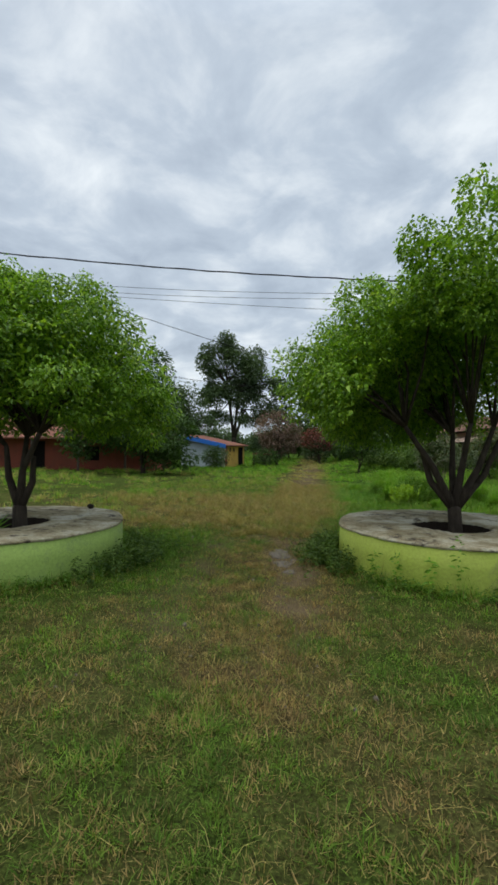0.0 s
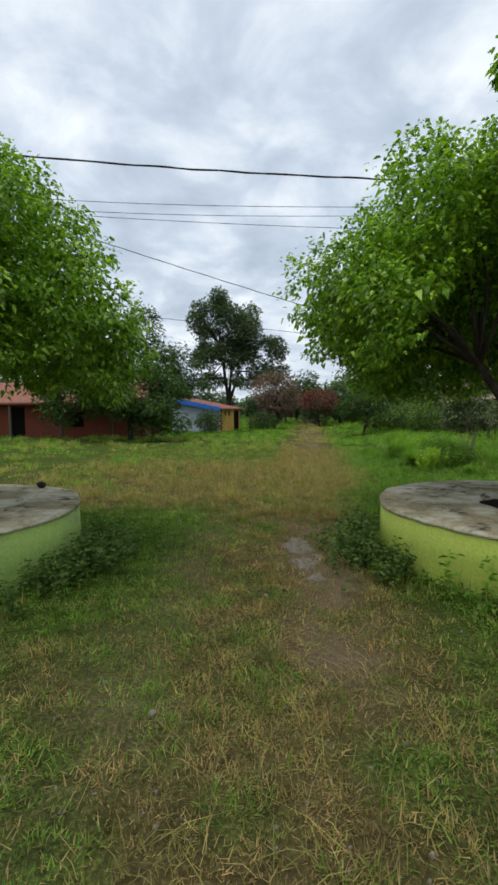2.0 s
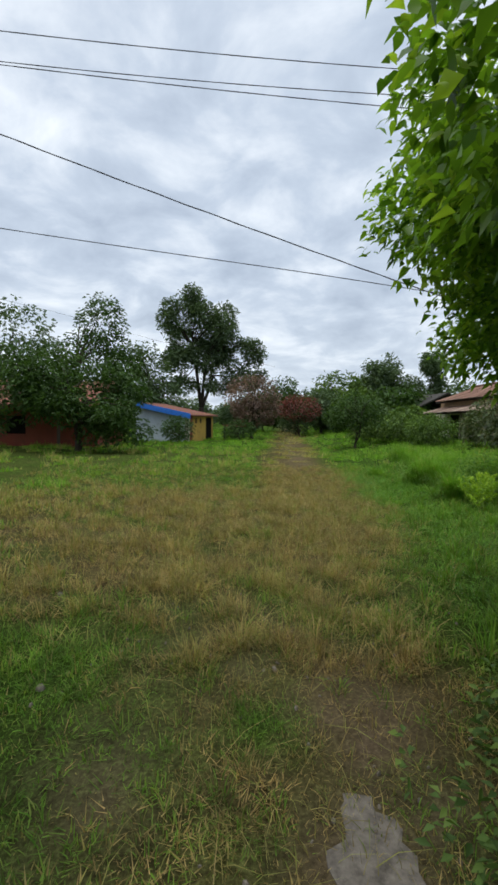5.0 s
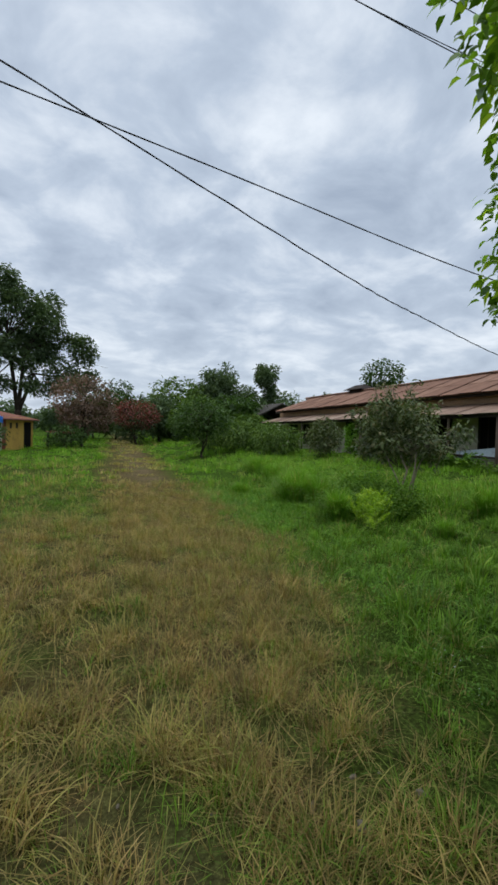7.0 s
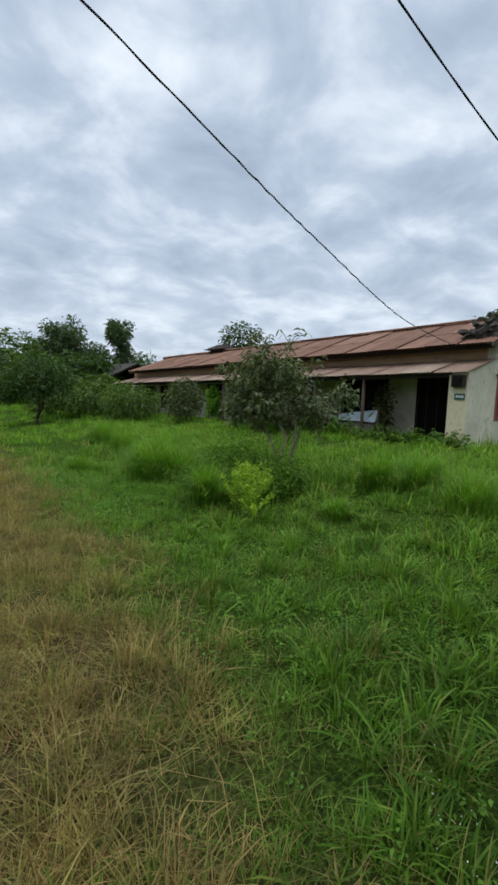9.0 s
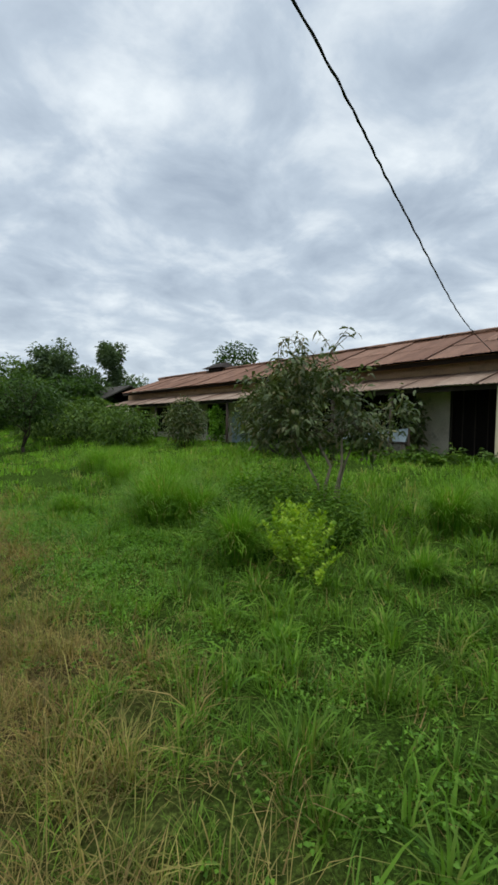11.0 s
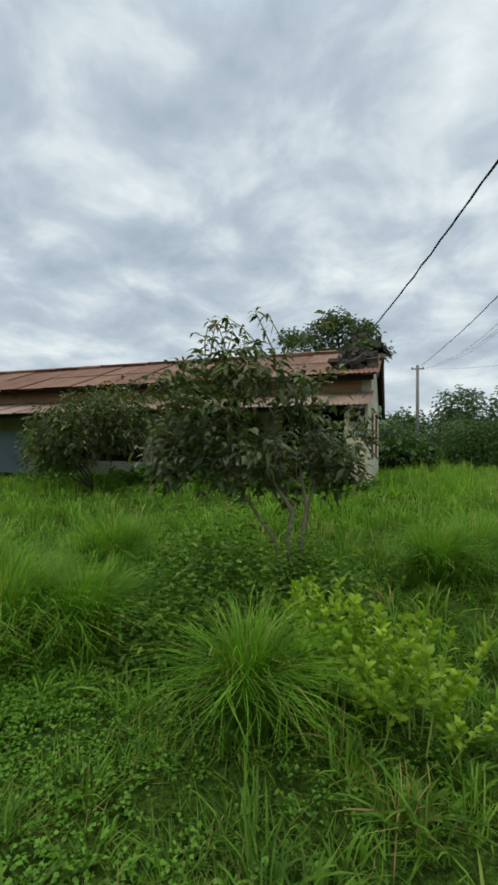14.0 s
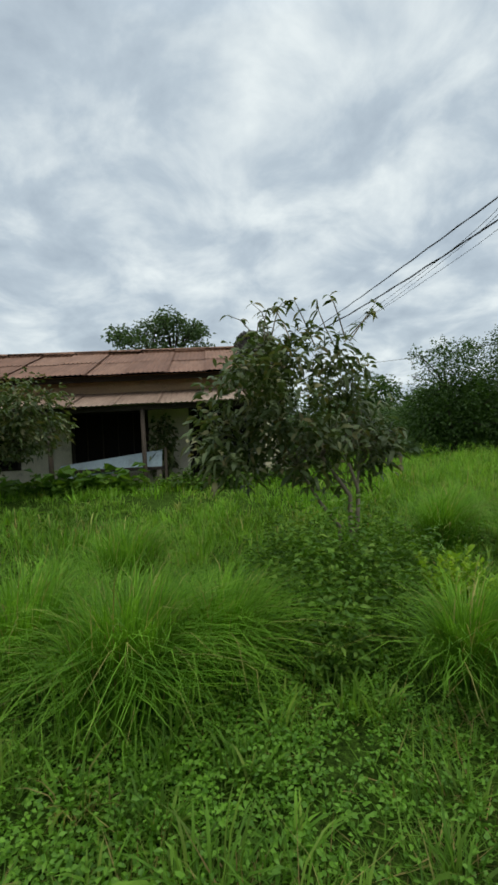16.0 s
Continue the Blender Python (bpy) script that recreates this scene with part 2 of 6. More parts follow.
MAT = {
    "leaf_nettle": leaf_material("nettle_leaf", (0.05, 0.115, 0.013), (0.12, 0.23, 0.028), 0.55, 0.25, 0.3, (0.17, 0.27, 0.035)),
    "petal": plain("white_petal", (0.75, 0.76, 0.70), 0.7, 0.2),
    "dead_leaf": plain("dead_leaf", (0.15, 0.08, 0.035), 0.8, 0.2),
    "twig_green": plain("green_shoot", (0.24, 0.34, 0.06), 0.6, 0.3),
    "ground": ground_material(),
    "grass": grass_material("grass_blades", (0.078, 0.18, 0.016), (0.20, 0.365, 0.042), (0.20, 0.130, 0.045), (0.57, 0.395, 0.165)),
    "tall_grass": grass_material("tall_grass_blades", (0.120, 0.27, 0.023), (0.262, 0.475, 0.048), (0.36, 0.255, 0.095), (0.66, 0.49, 0.215)),
    "leaf_planter": leaf_material("planter_tree_leaf", (0.062, 0.138, 0.015), (0.232, 0.40, 0.036), 0.42, 0.35, 0.40, (0.40, 0.54, 0.055)),
    "leaf_bush": leaf_material("bush_leaf", (0.045, 0.07, 0.022), (0.13, 0.165, 0.065), 0.5, 0.3, 0.25, (0.19, 0.16, 0.075)),
    "leaf_bright": leaf_material("bright_leaf", (0.16, 0.30, 0.022), (0.34, 0.49, 0.04), 0.5, 0.3, 0.4, (0.42, 0.54, 0.05)),
    "leaf_weed": leaf_material("weed_leaf", (0.076, 0.185, 0.016), (0.17, 0.345, 0.034), 0.5, 0.3, 0.35),
    # pale greyish base colour paints distance haze onto far leaves
    "leaf_far_haze": leaf_material("hazed_far_tree_leaf", (0.068, 0.105, 0.060), (0.125, 0.178, 0.092), 0.75, 0.1, 0.25),
    "leaf_mid": leaf_material("hedge_leaf", (0.025, 0.055, 0.014), (0.07, 0.13, 0.03), 0.55, 0.25, 0.3),
    "leaf_fresh": leaf_material("fresh_hedge_leaf", (0.045, 0.085, 0.020), (0.115, 0.19, 0.042), 0.6, 0.2, 0.3, (0.16, 0.23, 0.05)),
    "leaf_pink": leaf_material("pinkish_leaf", (0.115, 0.085, 0.07), (0.25, 0.16, 0.135), 0.6, 0.2, 0.2, (0.32, 0.21, 0.18)),
    "leaf_red": leaf_material("red_flower", (0.05, 0.06, 0.03), (0.26, 0.065, 0.065), 0.6, 0.2, 0.2, (0.36, 0.12, 0.12)),
    "bark": bark_material("dark_bark", (0.022, 0.017, 0.013), (0.075, 0.058, 0.044)),
    "bark_pale": bark_material("pale_bark", (0.12, 0.098, 0.07), (0.30, 0.255, 0.19)),
    "lime_pale": weathered("pale_green_paint", (0.345, 0.48, 0.115), (0.31, 0.43, 0.105), (0.19, 0.25, 0.11), 0.75, 0.8, 0.25, (1, 1, 0.5), 35, 0.006),
    "lime": weathered("lime_green_paint", (0.37, 0.44, 0.075), (0.31, 0.40, 0.045), (0.20, 0.23, 0.08), 0.7, 0.8, 0.3, (1, 1, 0.5), 35, 0.006),
    "rim": stained_cap_material(),
    "soil": plain("dark_soil", (0.035, 0.026, 0.02), 0.95, 0.1),
    "cement": plain("worn_cement", (0.15, 0.13, 0.105), 0.95, 0.02, 0, 22, 0.5),
    "stone": plain("grey_stone", (0.17, 0.145, 0.11), 0.9, 0.2, 0, 20, 0.4),
    "wall_white": weathered("whitewashed_plaster", (0.66, 0.61, 0.49), (0.48, 0.43, 0.33), (0.25, 0.215, 0.16), 0.9, 1.3, 0.2, (1, 1, 0.75)),
    "wall_cream": weathered("cream_plaster", (0.68, 0.60, 0.40), (0.58, 0.52, 0.38), (0.32, 0.28, 0.20), 0.9, 0.9, 0.2),
    "wall_blue": weathered("pale_blue_paint", (0.42, 0.54, 0.60), (0.36, 0.46, 0.52), (0.26, 0.28, 0.26), 0.8, 1.0),
    "board": weathered("ochre_boards", (0.42, 0.27, 0.15), (0.26, 0.17, 0.11), (0.12, 0.085, 0.06), 0.85, 1.1, 0.2, (1, 0.4, 1)),
    "roof": rust_roof_material("rusty_roof_sheet", [(0.0, (0.19, 0.098, 0.062)), (0.5, (0.235, 0.125, 0.080)), (1.0, (0.27, 0.152, 0.10))]),
    "roof_low": rust_roof_material("rusty_lean_to_sheet", [(0.0, (0.22, 0.145, 0.105)), (0.5, (0.29, 0.20, 0.145)), (1.0, (0.35, 0.26, 0.195))]),
    "dark": plain("dark_timber", (0.035, 0.027, 0.022), 0.85, 0.2),
    "post": plain("weathered_post", (0.10, 0.075, 0.058), 0.85, 0.2),
    "shutter": weathered("faded_red_shutter", (0.20, 0.055, 0.045), (0.26, 0.10, 0.085), (0.10, 0.05, 0.04), 0.75, 2.0, 0.3, (1, 1, 0.3)),
    "sign": plain("dark_green_enamel", (0.02, 0.085, 0.075), 0.5, 0.4),
    "sign_ink": plain("white_lettering", (0.75, 0.76, 0.72), 0.6, 0.3),
    "sheet_blue": weathered("grey_blue_sheet", (0.30, 0.38, 0.42), (0.24, 0.30, 0.33), (0.16, 0.17, 0.16), 0.6, 1.4, 0.4),
    "wire": plain("black_cable", (0.012, 0.012, 0.013), 0.6, 0.3),
    "pole": plain("concrete_pole", (0.20, 0.19, 0.175), 0.85, 0.2),
    "rubble": weathered("mossy_rubble", (0.075, 0.065, 0.055), (0.04, 0.035, 0.03), (0.06, 0.09, 0.03), 0.95, 2.5),
    "brick_red": weathered("brick_red_wall", (0.25, 0.065, 0.038), (0.20, 0.06, 0.04), (0.10, 0.045, 0.032), 0.9, 0.8),
    "tile_red": weathered("old_clay_tile", (0.26, 0.105, 0.07), (0.18, 0.08, 0.055), (0.08, 0.05, 0.04), 0.9, 1.5),
    "blue_tarp": plain("blue_fascia", (0.03, 0.16, 0.55), 0.6, 0.3, 0, 5, 0.2),
    "yellow": weathered("yellow_wall", (0.62, 0.40, 0.09), (0.50, 0.30, 0.07), (0.25, 0.16, 0.06), 0.85, 0.9),
    "pale_wall": weathered("bluish_white_wall", (0.55, 0.62, 0.68), (0.45, 0.50, 0.55), (0.26, 0.27, 0.27), 0.85, 0.9),
    # near-black colour stands in for unlit rooms; the meter cover shares it
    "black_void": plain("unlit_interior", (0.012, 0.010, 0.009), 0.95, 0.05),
}


# ---- mesh helpers ----
def thing(name, place, label, category, group="", kind="", turn=0.0):
    ob = new(name)
    ob.empty_display_size = 0.2
    ob.matrix_world = pose(*place, 0, 0, turn)
    return tagged(ob, label, category, group, kind)


def link_mesh(name, me, mat, parent=None, label=""):
    me.materials.append(mat)
    ob = new(name, me)
    if parent is not None:
        ob.parent = parent
    if label:
        ob["label"] = label
    return ob


def part(name, bm, mat, parent=None, label="", smooth=False):
    me = bpy.data.meshes.new(name)
    bm.to_mesh(me)
    bm.free()
    if smooth:
        me.shade_smooth()
    return link_mesh(name, me, mat, parent, label)


def add_box(bm, lo, hi, bevel=0.0):
    r = bmesh.ops.create_cube(bm, size=1.0)
    c = [(a + b) / 2 for a, b in zip(lo, hi)]
    s = [b - a for a, b in zip(lo, hi)]
    for v in r["verts"]:
        v.co = Vector((v.co.x * s[0] + c[0], v.co.y * s[1] + c[1], v.co.z * s[2] + c[2]))
    if bevel:
        es = {e for v in r["verts"] for e in v.link_edges}
        bmesh.ops.bevel(bm, geom=list(es), offset=bevel, segments=2, affect="EDGES", profile=0.6)
    return bm


def box(lo, hi, bevel=0.0):
    return add_box(bmesh.new(), lo, hi, bevel)


def add_tube(bm, pts, radii, sides=8):
    """A limb along points, with its radius at each."""
    rings = []
    pts = [Vector(p) for p in pts]
    for i, p in enumerate(pts):
        d = (pts[min(i + 1, len(pts) - 1)] - pts[max(i - 1, 0)]).normalized()
        a = d.orthogonal().normalized()
        if i and rings:
            ref = rings[-1][0].co - pts[i - 1]
            a = (ref - d * ref.dot(d)).normalized() if (ref - d * ref.dot(d)).length > 1e-6 else a
        b = d.cross(a)
        rings.append([bm.verts.new(p + radii[i] * (math.cos(2 * math.pi * k / sides) * a + math.sin(2 * math.pi * k / sides) * b)) for k in range(sides)])
    for r0, r1 in zip(rings, rings[1:]):
        for k in range(sides):
            bm.faces.new((r0[k], r0[(k + 1) % sides], r1[(k + 1) % sides], r1[k]))
    bm.faces.new(rings[0][::-1])
    bm.faces.new(rings[-1])
    return bm


def raw_mesh(name, verts, faces, floats=None):
    """A mesh from arrays, all faces of one size."""
    me = bpy.data.meshes.new(name)
    k = faces.shape[1]
    me.vertices.add(len(verts))
    me.vertices.foreach_set("co", verts.astype(np.float32).ravel())
    me.loops.add(faces.size)
    me.loops.foreach_set("vertex_index", faces.astype(np.int32).ravel())
    me.polygons.add(len(faces))
    me.polygons.foreach_set("loop_start", np.arange(0, faces.size, k, dtype=np.int32))
    for key, values in (floats or {}).items():
        at = me.attributes.new(key, "FLOAT", "POINT")
        at.data.foreach_set("value", values.astype(np.float32))
    me.update(calc_edges=True)
    return me


def unit(v):
    return v / np.maximum(np.linalg.norm(v, axis=-1, keepdims=True), 1e-9)


def leaves(name, at, way, length, width, rng, fold=0.25, droop=0.25, round_leaf=False):
    """Leaves as folded blades of four corners: at their stalk ends, pointing along way."""
    n = len(at)
    way = unit(way)
    up = unit(rng.normal(size=(n, 3)) * 0.5 + np.array([0, 0, 1.0]))
    side = unit(np.cross(way, up))
    nor = np.cross(side, way)
    L = (length * rng.uniform(0.65, 1.25, n))[:, None]
    W = (width * rng.uniform(0.7, 1.2, n))[:, None]
    if round_leaf:
        down = np.array([0, 0, -1.0]) * L * droop
        rows = [at, at + way * L * 0.28 + down * 0.06 + side * W * 0.40 + nor * W * fold, at + way * L * 0.28 + down * 0.06 - side * W * 0.40 + nor * W * fold,
                at + way * L * 0.62 + down * 0.35 + side * W * 0.44 + nor * W * fold, at + way * L * 0.62 + down * 0.35 - side * W * 0.44 + nor * W * fold, at + way * L + down]
        v = np.stack(rows, 1).reshape(-1, 3)
        i = np.arange(n)[:, None] * 6
        f = np.concatenate([i + np.array([q]) for q in ([0, 1, 2], [1, 3, 4], [1, 4, 2], [3, 5, 4])], 0)
        return raw_mesh(name, v, f)
    mid = at + way * L * 0.45
    tip = at + way * L - np.array([0, 0, 1.0]) * L * droop
    a = mid + side * W / 2 + nor * W * fold
    b = mid - side * W / 2 + nor * W * fold
    v = np.stack([at, a, tip, b], 1).reshape(-1, 3)
    i = np.arange(n)[:, None] * 4
    f = np.concatenate([i + np.array([[0, 1, 2]]), i + np.array([[0, 2, 3]])], 0)
    return raw_mesh(name, v, f)


def crown_points(lobes, clumps, per, spread, rng, shell=0.62):
    """Leaf places in clumps near the outside of some lobes (centre, radii)."""
    vol = np.array([r[0] * r[1] + r[1] * r[2] + r[0] * r[2] for _, r in lobes])
    pick = rng.choice(len(lobes), clumps, p=vol / vol.sum())
    d = unit(rng.normal(size=(clumps, 3)))
    rad = shell + (1 - shell) * rng.random(clumps) ** 0.6
    c = np.array([lobes[i][0] for i in pick]) + d * rad[:, None] * np.array([lobes[i][1] for i in pick])
    c += rng.normal(size=c.shape) * 0.06 * np.array([lobes[i][1] for i in pick])
    p = np.repeat(c, per, 0) + rng.normal(size=(clumps * per, 3)) * spread * np.array([1, 1, 0.75])
    out = np.repeat(d, per, 0)
    return p, out, c


def sublobes(lobes, n, rng, reach=0.60, size=0.46):
    """Breaks each lobe of a crown into smaller rounded masses round its outside."""
    out = []
    for c, r in lobes:
        for k in range(n):
            u, a = 1 - 2 * (k + 0.5) / n, 2.39996 * k + len(out)
            d = unit(np.array([math.sqrt(1 - u * u) * math.cos(a), math.sqrt(1 - u * u) * math.sin(a), u]) + rng.normal(size=3) * 0.16)
            s = size * rng.uniform(0.72, 1.15)
            out.append((tuple(np.array(c) + d * np.array(r) * reach), (r[0] * s, r[1] * s, max(r[2] * s, 0.32 * min(r[0], r[1])))))
    return out


def crown(parent, mat, lobes, clumps, per, spread, length, width, rng, shell=0.62, droop=0.3, name="crown", label="", round_leaf=False, fill=0, edge=1.12, under=None):
    p, out, c = crown_points(lobes, clumps, per, spread, rng, shell)
    length, width = np.full(len(p), length), np.full(len(p), width)
    if fill:
        # larger old leaves inside, that close the crown
        q, out2, _ = crown_points([(a, (r[0] * 0.75, r[1] * 0.75, r[2] * 0.75)) for a, r in lobes], clumps, fill, spread * 1.2, rng, 0.2)
        p, out = np.concatenate([p, q]), np.concatenate([out, out2])
        length = np.concatenate([length, np.full(len(q), length[0] * 1.4)])
        width = np.concatenate([width, np.full(len(q), width[0] * 1.7)])
    far = np.min([np.linalg.norm((p - np.array(a)) / np.array(r), axis=1) for a, r in lobes], 0)
    keep = far < edge
    if under:
        keep &= p[:, 2] > under(p[:, 0], p[:, 1])
    p, out, length, width = p[keep], out[keep], length[keep], width[keep]
    way = unit(out * np.array([0.8, 0.8, 0.35]) + rng.normal(size=p.shape) * np.array([0.75, 0.75, 0.42]) + np.array([0, 0, -0.08]))
    inner = length > length.min() * 1.2 if fill and round_leaf else np.zeros(len(p), bool)
    me = leaves(name, p[~inner], way[~inner], length[~inner], width[~inner], rng, droop=droop, round_leaf=round_leaf)
    link_mesh(name, me, mat, parent, label)
    if inner.any():
        link_mesh("inner_leaves", leaves("inner_leaves", p[inner], way[inner], length[inner], width[inner], rng, droop=droop), mat, parent, "older leaves inside the crown")
    return c


def limbs(parent, mat, base, forks, tips, r0, rng, name="trunk", sides=8, twig=0.012):
    """Trunk from base through forks, and branches from the forks to the nearest tips."""
    bm = bmesh.new()
    low = min(f[2] for f in forks)
    split = Vector(base).lerp(Vector((0, 0, low)), 0.42)
    add_tube(bm, [base, Vector(base).lerp(split, 0.5) + Vector((0.015, -0.01, 0)), split, split + Vector((0, 0, 0.04 * low))], [r0 * 1.15, r0 * 0.98, r0 * 0.95, r0 * 0.7], sides)
    r0 *= 0.66
    for f in forks:
        f = Vector(f)
        b = split - Vector((0, 0, 0.02))
        m = b.lerp(f, 0.5) + Vector((rng.normal() * 0.06, rng.normal() * 0.06, 0))
        add_tube(bm, [b, b.lerp(m, 0.5), m, m.lerp(f, 0.6), f], [r0, r0 * 0.85, r0 * 0.72, r0 * 0.6, r0 * 0.5], sides)
    for t in tips:
        t = Vector(t)
        near = min(forks, key=lambda q: (Vector(q) - t).length)
        s = Vector(near)
        k = s.lerp(t, 0.5) + Vector((rng.normal() * 0.1, rng.normal() * 0.1, 0.08 + abs(rng.normal()) * 0.05)) * (t - s).length * 0.5
        add_tube(bm, [s, s.lerp(k, 0.55), k, t], [r0 * 0.42, r0 * 0.3, r0 * 0.2, twig], 6)
    return part(name, bm, mat, parent, smooth=True)


# ---- the lie of the land ----
def smooth(a, b, x):
    t = np.clip((x - a) / (b - a), 0, 1)
    return t * t * (3 - 2 * t)


def wave(x, y, s, k=0.0):
    """Cheap rolling unevenness between -1 and 1."""
    return (np.sin(x * 1.7 / s + 1.3 * np.sin(y * 1.1 / s + k)) + np.sin(y * 1.9 / s + 1.7 * np.sin(x * 0.8 / s - k)) + np.sin((x + y) * 1.2 / s + k * 2)) / 3


def land(x, y):
    h = 0.13 * smooth(3.9, 5.4, x) + 0.36 * smooth(5.8, 9.4, x) + 0.035 * wave(x, y, 1.6, 0.4) + 0.012 * wave(x, y, 0.45, 2.0)
    rut = np.exp(-((x - 0.35) / 0.35) ** 2) * smooth(8.5, 6.5, y) * 0.03
    return h - rut - 0.02


def dry(x, y):
    """How far the grass has turned to straw."""
    n = wave(x, y, 0.55, 1.0) * 0.55 + wave(x, y, 0.21, 3.0) * 0.45
    c = 0.9 + 0.073 * (y - 15) + 0.15 * np.sin(y * 0.5)
    lane = np.exp(-np.abs((x - c + 0.12) / (1.2 + 0.12 * wave(x, y, 0.8))) ** 3) * smooth(9, 12, y) * 1.1
    edge = 1.25 + 0.09 * (y - 10)
    cross = smooth(edge + 0.7, edge - 0.7, x + 0.55 * n + 0.35 * wave(x, y, 1.1, 2.5)) * smooth(7.6, 9.5, y) * smooth(16.5, 13.0, y) * (0.88 - 0.34 * smooth(-1.5, -5.0, x))
    mid = smooth(1.6, 0.3, np.abs(x - 0.05)) * smooth(9.8, 7.5, y) * smooth(0.5, 3.5, y) * 0.82
    low = smooth(6.5, 3.0, y) * 0.46 * smooth(5.5, 2.0, np.abs(x - 0.2))
    faded = 0.30 * smooth(1.5, -0.5, x) * smooth(13, 15, y) * smooth(32, 22, y)
    base = np.maximum.reduce([lane, cross, mid, low, faded])
    m = wave(x, y, 0.16, 7.0)
    return np.clip(base * (1.0 + 0.85 * n + 0.45 * m) + 0.04 * (n > 0.4), 0, 1)


def bare(x, y):
    """Trodden earth between the planters and on the lane."""
    n = wave(x, y, 0.33, 5.0) * 0.6 + wave(x, y, 0.13, 0.7) * 0.4
    slab = np.exp(-((x - 0.32 - 0.05 * (6 - y)) / 0.33) ** 2) * smooth(3.4, 4.8, y) * smooth(8.2, 7.2, y)
    rut = np.exp(-((x + 0.95) / 0.35) ** 2) * smooth(2.0, 4.0, y) * smooth(8.2, 7.0, y) * 0.5
    far = np.exp(-np.abs((x - 0.9 - 0.073 * (y - 15)) / 0.55) ** 2) * smooth(15, 21, y) * 0.6
    front = np.exp(-(((x + 0.35) / 0.6) ** 2 + ((y - 8.3) / 0.7) ** 2)) * 0.7
    return np.clip(np.maximum.reduce([slab * 0.95, rut * 0.7, far, front * 0.6]) * (0.8 + 1.5 * n), 0, 1)


def ground():
    def steps(a, b, s, far):
        mid = list(np.arange(a, b + s / 2, s))
        out = [d for d in (1, 2.5, 5, 9, 16, 30, 60, 120, 300, 700, 1600, far)]
        return np.array([a - d for d in out[::-1]] + mid + [b + d for d in out])
    xs, ys = steps(-9, 14, 0.16, 2600), steps(-3, 36, 0.18, 2600)
    X, Y = np.meshgrid(xs, ys)
    x, y = X.ravel(), Y.ravel()
    v = np.stack([x, y, land(x, y)], 1)
    i = np.arange(len(ys) - 1)[:, None] * len(xs) + np.arange(len(xs) - 1)[None, :]
    i = i.ravel()
    f = np.stack([i, i + 1, i + 1 + len(xs), i + len(xs)], 1)
    me = raw_mesh("ground", v, f, {"dryness": dry(x, y), "bare": bare(x, y)})
    me.shade_smooth()
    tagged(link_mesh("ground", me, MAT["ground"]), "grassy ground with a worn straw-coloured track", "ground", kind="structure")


ground()


# ---- grass ----
def blades(name, x, y, h, w, rng, lean=0.5, floats=None, mat=None, label="", dryness=None):
    n = len(x)
    z = land(x, y) - 0.01
    az = rng.uniform(0, 2 * math.pi, n)
    d = np.stack([np.cos(az), np.sin(az), np.zeros(n)], 1)
    s = np.stack([-np.sin(az), np.cos(az), np.zeros(n)], 1)
    k = (np.abs(rng.normal(0, 1, n)) * lean + 0.12)[:, None]
    root = np.stack([x, y, z], 1)
    H, W = h[:, None], w[:, None]
    up = np.array([0, 0, 1.0])
    mid = root + up * H * 0.58 + d * H * k * 0.32
    tip = root + up * H * np.maximum(1 - 0.30 * k, 0.45) + d * H * k * 0.95
    v = np.stack([root - s * W / 2, root + s * W / 2, mid + s * W * 0.42, mid - s * W * 0.42, tip], 1).reshape(-1, 3)
    i = np.arange(n)[:, None] * 5
    f = np.concatenate([i + np.array([[0, 1, 2]]), i + np.array([[0, 2, 3]]), i + np.array([[3, 2, 4]])], 0)
    me = raw_mesh(name, v, f, {"dryness": np.repeat(dryness, 5)})
    return tagged(link_mesh(name, me, mat), label, "grass", kind="stuff")


def scatter(rng, n, x0, x1, y0, y1):
    return rng.uniform(x0, x1, n), rng.uniform(y0, y1, n)


def outside_things(x, y):
    keep = ((x - 2.68) ** 2 + (y - 6.4) ** 2 > 1.62 ** 2) & ((x + 3.78) ** 2 + (y - 5.9) ** 2 > 1.62 ** 2)
    house = (x > 9.9) & (x < 16.0) & (y > 13.4) & (y < 33)
    return keep & ~house


def stroll_distance(x, y):
    """Distance to the line that is walked."""
    line = [(0.1, -1.2), (-0.3, 5.5), (0.0, 8.4), (1.2, 11.2), (1.4, 15.0)]
    best = np.full(len(x), 1e9)
    for (ax, ay), (bx, by) in zip(line, line[1:]):
        t = np.clip(((x - ax) * (bx - ax) + (y - ay) * (by - ay)) / ((bx - ax) ** 2 + (by - ay) ** 2), 0, 1)
        best = np.minimum(best, np.hypot(x - ax - t * (bx - ax), y - ay - t * (by - ay)))
    return best


